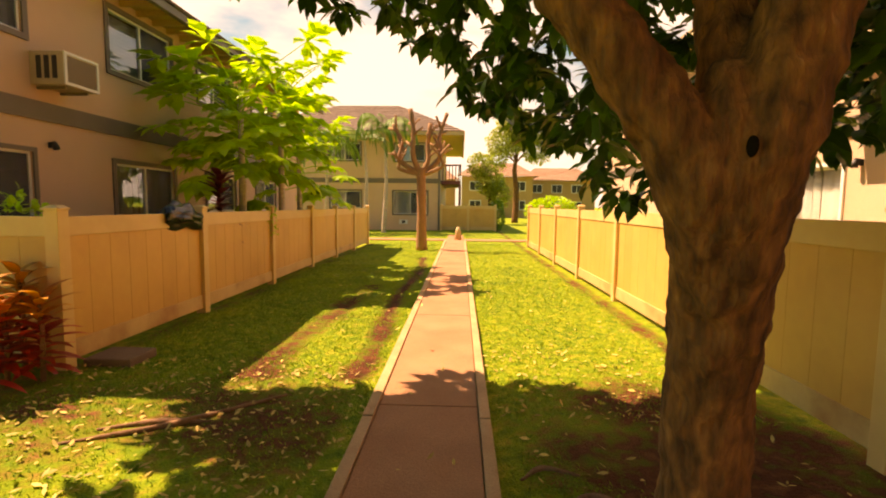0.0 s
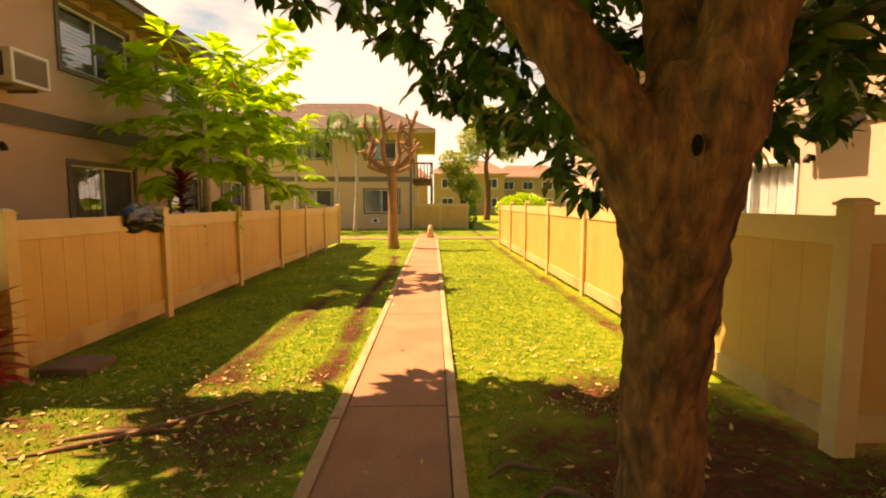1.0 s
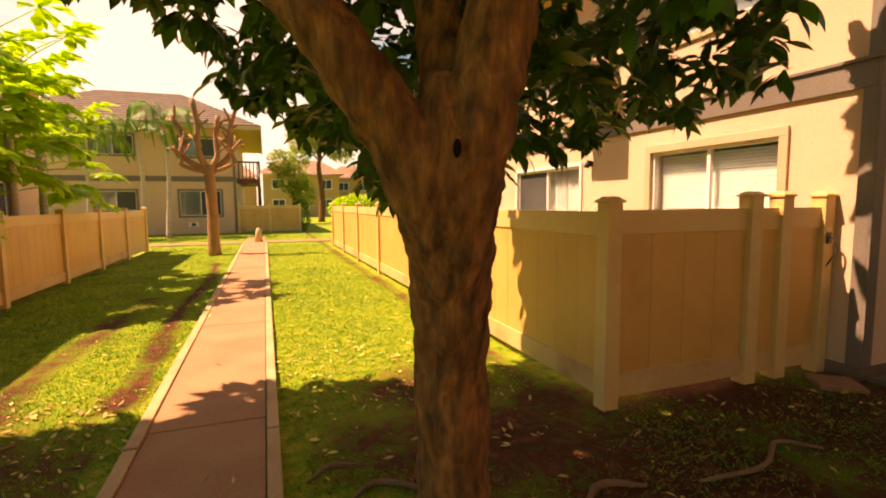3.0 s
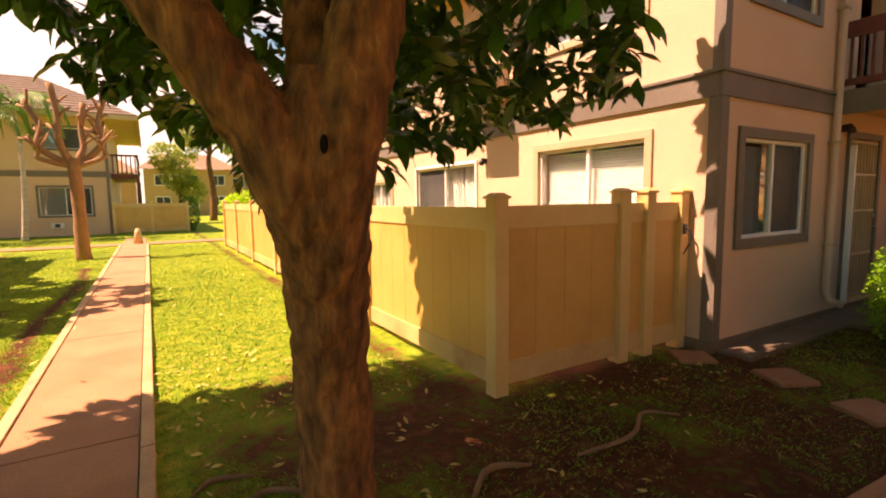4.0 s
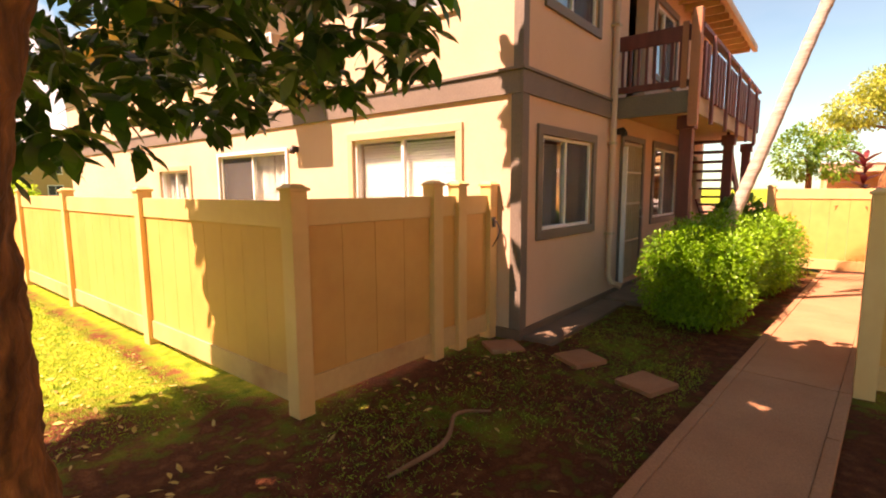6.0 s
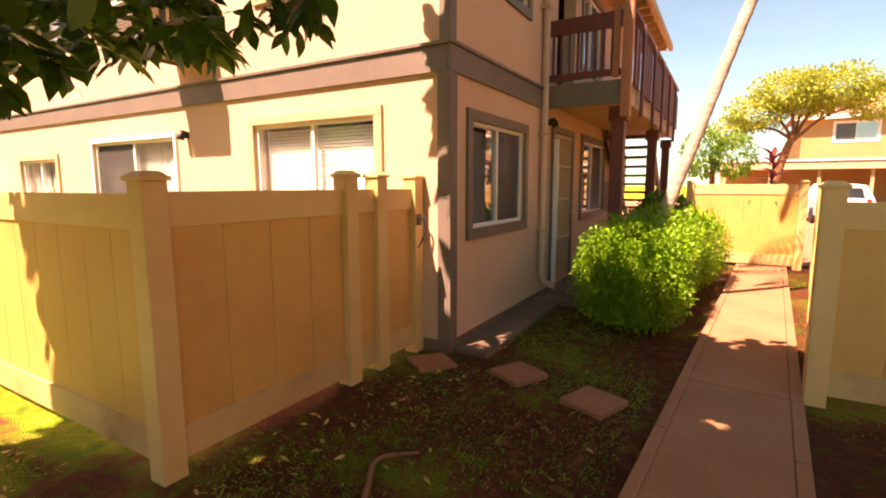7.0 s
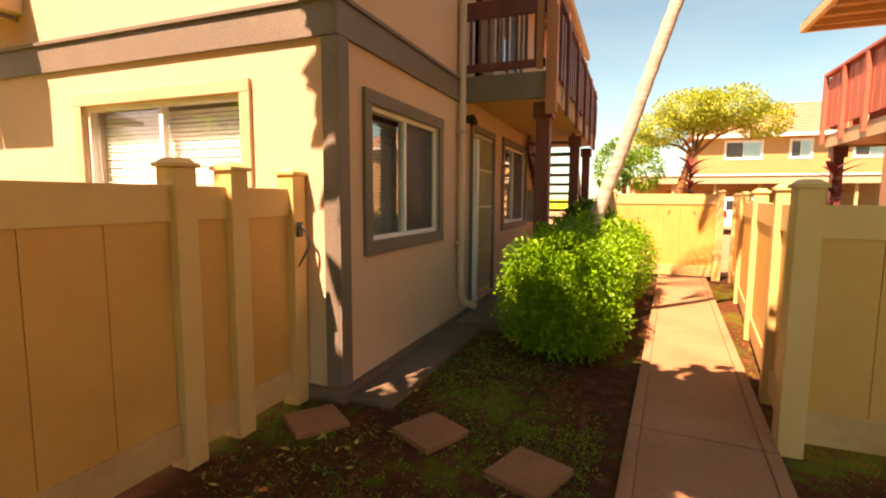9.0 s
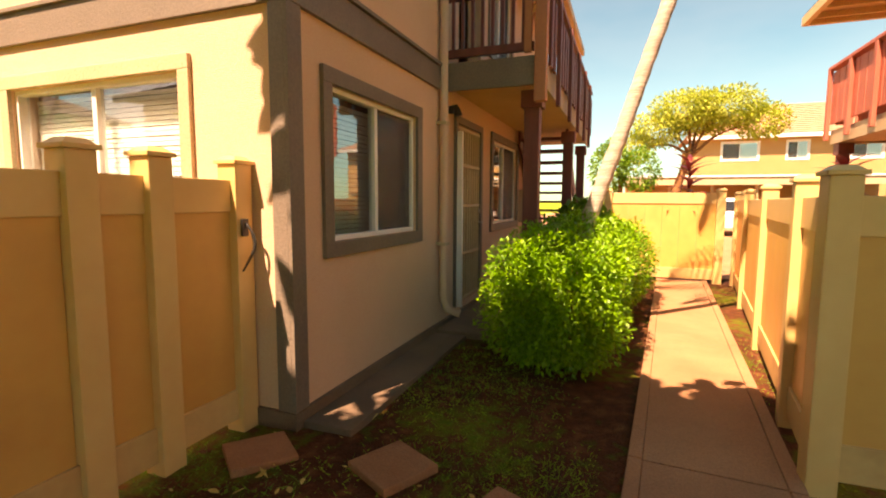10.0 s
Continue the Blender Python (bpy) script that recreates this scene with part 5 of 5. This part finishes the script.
# ---- pruned bare tree on the lawn ----
dead = thing("tree", -1.60, 16.3, 0, "pruned leafless tree with knobbly upright limbs", "tree")
bm = bmesh.new()
tube(bm, curve_points([(-1.58, 16.3, -.1), (-1.60, 16.3, 1.2), (-1.62, 16.3, 2.4), (-1.62, 16.3, 2.75)], 18), lerp_list([.19, .155, .15, .16], 18), 12, .12, 2)
BOUGHS = ((-.95, .1, 1.7, .095), (-.35, -.2, 2.15, .10), (.30, .15, 1.75, .095), (.85, .2, 2.1, .10), (-1.0, .05, .75, .07), (.95, -.2, 1.0, .07))
for k, (dx, dy, dz, r) in enumerate(BOUGHS):
    p0 = Vector((-1.62, 16.3, 2.5))
    p = [p0, p0 + Vector((dx * .75, dy * .6, dz * .30)), p0 + Vector((dx * .70, dy, dz * .62)), p0 + Vector((dx, dy * 1.1, dz))]
    tube(bm, curve_points(p, 14), lerp_list([r, r * .85, r * .7, r * .75], 14), 8, .3, k)
    for j in range(5):
        q = p[1 + j % 2].lerp(p[2 + j % 2], RNG.random())
        e = q + Vector((RNG.uniform(-.4, .4), RNG.uniform(-.3, .3), RNG.uniform(.15, .5)))
        tube(bm, [q, q.lerp(e, .5) + Vector((0, 0, .03)), e], [r * .45, r * .34, r * .42], 6, .3, j)
part("trunk", bm, M["bark_dry"], dead, "pale orange-brown bark", True)
dead.location.x += 0.2


# ---- papaya trees behind the fence ----
def papaya(x, y, h, R, n, z0, label):
    t = thing("tree", x, y, 0, label, "tree", "papaya trees")
    bm = bmesh.new()
    tube(bm, curve_points([(x, y, -.1), (x + .03, y, h * .5), (x, y + .05, h)], 16), lerp_list([.085, .07, .05], 16), 10, .08, 1)
    part("trunk", bm, M["palm_bark"], t, "", True)
    s = Soup()
    bm = bmesh.new()
    for i in range(n):
        a = i * 2.4 + RNG.uniform(-.3, .3)
        f = (i + .5) / n
        up = 0.75 - 1.15 * f + RNG.uniform(-.15, .15)
        L = R * RNG.uniform(.6, 1.05)
        b = Vector((x, y, h - (h - z0) * f * .8))
        e = b + Vector((math.cos(a) * L, math.sin(a) * L, up * L))
        tube(bm, [b, b.lerp(e, .5) + Vector((0, 0, .06)), e], [.014, .011, .008], 5)
        out = (e - b).normalized()
        nrm = (Vector((0, 0, 1)) + out * .35 + rand_dir() * .25).normalized()
        side = nrm.cross(out).normalized()
        W = RNG.uniform(.46, .66)
        for k in range(7):
            ang = (k - 3) * 0.62
            d = out * math.cos(ang) + side * math.sin(ang) - nrm * .1
            ln = W * (1.0 - .10 * abs(k - 3))
            s.leaf(e, d, nrm, ln, ln * .55, .30, (0.12, 0.5, 0.55, 1.0, 0.5, 0.0))
            for q in (-1, 1):
                dd = (d + q * .75 * nrm.cross(d)).normalized()
                s.leaf(e + d * ln * .42, dd, nrm, ln * .46, ln * .24, .3)
    part("leaf_stalk", bm, M["papaya_leaf"], t)
    s.link("crown", M["papaya_leaf"], t, "bright yellow-green lobed leaves")


papaya(-4.35, 9.25, 3.55, 1.25, 58, 2.1, "papaya tree with bright lobed leaves behind the fence")
papaya(-4.12, 10.7, 3.9, 1.1, 30, 2.9, "taller papaya tree with sparse lobed leaves")
papaya(-4.15, 12.0, 2.9, 1.1, 22, 1.6, "low papaya tree with yellowing leaves")


# ---- strap-leaved plants ----
def strap_plant(x, y, z0, z1, n, L, material, label, category="plant", width=.085, top=None, group="strap-leaved plants"):
    t = thing("plant", x, y, 0, label, category, group)
    bm = bmesh.new()
    tube(bm, [(x, y, -.05), (x + .02, y, (z0 + z1) / 2), (x, y, z1)], [.022, .018, .014], 7)
    part("stem", bm, M["root"], t, "", True)
    s, s2 = Soup(), Soup()
    for i in range(n):
        f = i / n
        a = i * 2.4
        p = Vector((x, y, z0 + (z1 - z0) * f))
        d = Vector((math.cos(a), math.sin(a), .15 + 1.1 * f + RNG.uniform(-.2, .2)))
        (s2 if top is not None and f > .6 else s).leaf(p, d, Vector((0, 0, 1)), L * RNG.uniform(.75, 1.1), width * RNG.uniform(.8, 1.2), .45, (0.35, 0.7, 1.0, 0.95, 0.6, 0.0))
    s.link("leaves", material, t)
    if top is not None:
        s2.link("top_leaves", top, t, "orange and yellow young leaves")


strap_plant(-4.00, 7.70, 1.0, 1.98, 60, .40, M["ti_leaf"], "dark maroon ti plant standing behind the fence", width=.12)
strap_plant(11.95, -0.35, 1.2, 2.05, 38, .48, M["ti_leaf"], "maroon ti plant rising behind the end fence", width=.09)
strap_plant(9.6, -1.75, 1.1, 1.8, 24, .34, M["ti_leaf"], "dark bronze ti plant behind the side fence", width=.09)
for k, (dx, dy) in enumerate(((0, 0), (.22, .12), (-.25, .05), (.05, -.25), (-.12, .28))):
    strap_plant(-3.80 + dx * .9, 3.66 + dy, 0.12, 0.66 + .06 * k, 46, .32, M["croton"], "red croton bush with orange tips by the fence corner", "shrub", .085, M["croton_top"], "croton bushes")

# vine hanging from the fence
v = thing("vine", -3.66, 8.95, 0.95, "yellow-green vine hanging over the fence top", "vine")
s = Soup()
for i in range(150):
    p = Vector((-3.64 + RNG.uniform(-.05, .06), 8.95 + RNG.gauss(0, .07), RNG.uniform(.92, 1.5)))
    s.leaf(p, rand_dir(-1, .1), Vector((1, 0, .3)), RNG.uniform(.05, .1), .04)
s.link("leaves", M["papaya_leaf"], v)


# ---- leafy masses ----
def leafy(name, x, y, label, category, lumps, count, L, material, trunk_pts=None, trunk_r=None, bark="bark", limbs=0, ratio=.45, hollow=.55):
    """Lumps are (x, y, z, rx, ry, rz) of the crown, filled with leaves mainly near their skins."""
    t = thing(name, x, y, 0, label, category)
    if trunk_pts:
        bm = bmesh.new()
        n = 5 * len(trunk_pts)
        tube(bm, curve_points(trunk_pts, n), lerp_list(trunk_r, n), 10, .12, 4)
        top = Vector(trunk_pts[-1])
        for lx, ly, lz, *_ in lumps[:limbs]:
            e = Vector((lx, ly, lz))
            r = trunk_r[-1] * .6
            tube(bm, curve_points([top - Vector((0, 0, .3)), top.lerp(e, .4) + Vector((0, 0, .25)), e], 9), lerp_list([r, r * .6, r * .2], 9), 7, .2, lx)
        part("trunk", bm, M[bark], t, "", True)
    s = Soup()
    vol = [a * b * c for *_, a, b, c in lumps]
    for (lx, ly, lz, rx, ry, rz), w in zip(lumps, vol):
        for _ in range(int(count * w / sum(vol))):
            d = rand_dir()
            k = hollow + (1 - hollow) * RNG.random() ** .6
            k *= 1 + .18 * noise.noise(Vector((d.x * 2 + lx, d.y * 2, d.z * 2)))
            p = Vector((lx + d.x * rx * k, ly + d.y * ry * k, lz + d.z * rz * k))
            if p.z < 0.03:
                continue
            ln = L * RNG.uniform(.6, 1.25)
            s.leaf(p, (d + rand_dir() * .9).normalized(), Vector((0, 0, 1)) + rand_dir() * .6, ln, ln * ratio, .2)
    s.link("crown" if trunk_pts else "leaves", material, t)
    return t


hl = [(6.75, 1.15, .55, .62, .58, .62), (7.35, 1.10, .60, .65, .52, .66), (8.0, 1.05, .58, .65, .50, .64), (8.7, 1.05, .55, .6, .46, .6), (6.5, .95, .45, .40, .40, .48), (6.5, 1.40, .48, .42, .38, .50), (6.42, .86, .82, .24, .24, .22), (6.42, 1.45, .84, .26, .24, .22), (6.3, 1.1, .4, .25, .5, .42), (7.0, .72, .85, .5, .2, .22), (8.0, .72, .85, .6, .2, .22), (8.9, .74, .56, .6, .42, .60), (9.5, .64, .54, .5, .40, .58)]
leafy("hedge", 7.4, 1.1, "clipped bright green hedge with small leaves beside the path", "hedge", hl, 54000, .046, M["hedge_leaf"], [(7.2, 1.1, -.05), (7.2, 1.1, .4)], [.05, .04], limbs=6, hollow=.62)
leafy("shrub", 9.9, 1.25, "dark green bush behind the hedge at the fence", "shrub", [(10.0, 1.25, .75, .7, .5, .6), (10.7, .95, .6, .4, .5, .5)], 1500, .16, M["green_leaf"], [(10.0, 1.25, -.05), (10.0, 1.25, .5)], [.04, .03], limbs=2)
leafy("shrub", -6.0, 5.2, "low green plant behind the fence", "shrub", [(-4.6, 4.6, 1.28, .35, .3, .28)], 260, .12, M["papaya_leaf"], [(-4.6, 4.6, -.05), (-4.6, 4.6, 1.1)], [.03, .02], limbs=1)

# umbrella-crowned tree beyond the carport
leafy("tree", 30, -1.6, "wide umbrella-crowned tree in yellow-green leaf", "tree", [(30, -.6, 5.0, 1.7, 1.4, .9), (30, -1.9, 5.9, 2.0, 1.7, .95), (30, -3.7, 5.9, 2.0, 1.7, .95), (30, -5.2, 5.2, 1.6, 1.2, .8), (30.5, -2.7, 5.4, 1.6, 1.5, .7), (30, .4, 4.1, 1.3, 1.0, .8)], 19000, .17, M["far_leaf"], [(30, -1.6, -.1), (30, -1.6, 1.6), (30.1, -1.9, 2.9), (30, -2.2, 3.9)], [.28, .22, .18, .15], "bark", 6, hollow=.35)
leafy("tree", 27, 1.0, "low green trees behind the end fence", "tree", [(27, 1.5, 3.0, 1.2, .9, 1.2), (27, .2, 2.8, 1.0, .9, 1.0)], 3000, .2, M["green_leaf"], [(27, 1, -.1), (27, 1, 1.6), (27, 1, 2.3)], [.16, .12, .1], "bark", 2)
# trees at the far end of the lawn
leafy("tree", 4.8, 44, "tall open-crowned tree behind the lawn fence", "tree", [(3.8, 44, 7.2, 1.7, 1.7, 1.3), (5.6, 44, 8.0, 1.9, 1.8, 1.5), (4.6, 44, 9.0, 1.6, 1.6, 1.1), (6.6, 44, 6.4, 1.3, 1.4, 1.1), (3.0, 43.5, 5.6, 1.0, 1.1, .9)], 9000, .28, M["far_leaf"], [(4.8, 44, -.1), (4.9, 44, 2.6), (4.7, 44, 4.6), (4.8, 44, 5.6)], [.30, .24, .2, .16], "bark", 5, hollow=.3)
leafy("tree", 2.6, 40, "round green tree behind the far fence", "tree", [(2.3, 40, 3.4, 1.2, 1.2, 1.1), (1.4, 40, 4.8, 1.0, 1.0, 1.0), (3.0, 40, 2.4, 1.0, 1.0, 1.0)], 4500, .24, M["far_leaf"], [(2.3, 40, -.1), (2.3, 40, 2.4)], [.18, .12], "bark", 3, hollow=.3)
leafy("shrub", 2.4, 30.5, "tall dark green shrub beside the far fence", "shrub", [(2.2, 30.2, .9, .45, .45, 1.0)], 1400, .14, M["green_leaf"], [(2.2, 30.2, -.05), (2.2, 30.2, .6)], [.05, .04], limbs=1)
leafy("shrub", 3.6, 19.5, "bright yellow-green shrub behind the lawn fence", "shrub", [(3.6, 19.5, 1.45, .9, .7, .45), (2.9, 19.0, 1.35, .5, .5, .4)], 2600, .12, M["papaya_leaf"], [(3.6, 19.5, -.05), (3.6, 19.5, 1.1)], [.06, .05], limbs=2)


# ---- palms ----
def palm(pts, radii, crown, n, L, label):
    t = thing("palm_tree", *pts[0], label, "palm tree", "palm trees")
    bm = bmesh.new()
    m = 60
    cp = curve_points(pts, m)
    rr = [r * (1.05 if i % 2 else .95) for i, r in enumerate(lerp_list(radii, m))]
    tube(bm, cp, rr, 14, .05, 3)
    part("trunk", bm, M["palm_bark"], t, "slender ringed trunk", True)
    top = Vector(pts[-1])
    if crown:
        s = Soup()
        bm = bmesh.new()
        for i in range(n):
            a = i * 2.4 + .4
            up = RNG.uniform(.1, 1.0)
            d = Vector((math.cos(a), math.sin(a), up)).normalized()
            q = [top, top + d * L * .45 + Vector((0, 0, .1)), top + d * L * .85 - Vector((0, 0, .25 * L)), top + Vector((d.x, d.y, 0)) * L - Vector((0, 0, .45 * L * (1.2 - up)))]
            c = curve_points(q, 26)
            tube(bm, c, lerp_list([.025, .015, .006], 26), 5)
            for j in range(3, 26):
                tng = (c[min(j + 1, 25)] - c[j - 1]).normalized()
                sd = tng.cross(Vector((0, 0, 1)))
                for q2 in (-1, 1):
                    dd = (sd * q2 + tng * .5 - Vector((0, 0, .45))).normalized()
                    s.leaf(c[j], dd, Vector((0, 0, 1)), L * .34 * math.sin(math.pi * (j + 3) / 32), .045, .3, (0.6, 1.0, .6, 0.0))
        part("frond", bm, M["palm_leaf"], t)
        s.link("crown", M["palm_leaf"], t, "feathered green fronds")


palm([(7.56, 1.32, -.1), (7.52, 1.04, .95), (7.5, .70, 2.0), (7.5, .34, 3.15), (7.52, -.04, 4.3), (7.6, -.55, 6.0)], [.085, .078, .068, .062, .058, .055], True, 12, 2.0, "leaning palm with a slender ringed trunk behind the hedge")
for x, y, h in ((-7.3, 25.5, 4.6), (-5.3, 26, 4.9), (-4.3, 26.4, 5.6), (-8.6, 25.0, 4.2)):
    palm([(x, y, -.1), (x + .15, y, h * .5), (x + .05, y, h)], [.13, .09, .07], True, 11, 2.0, "slim palm in front of the far house")
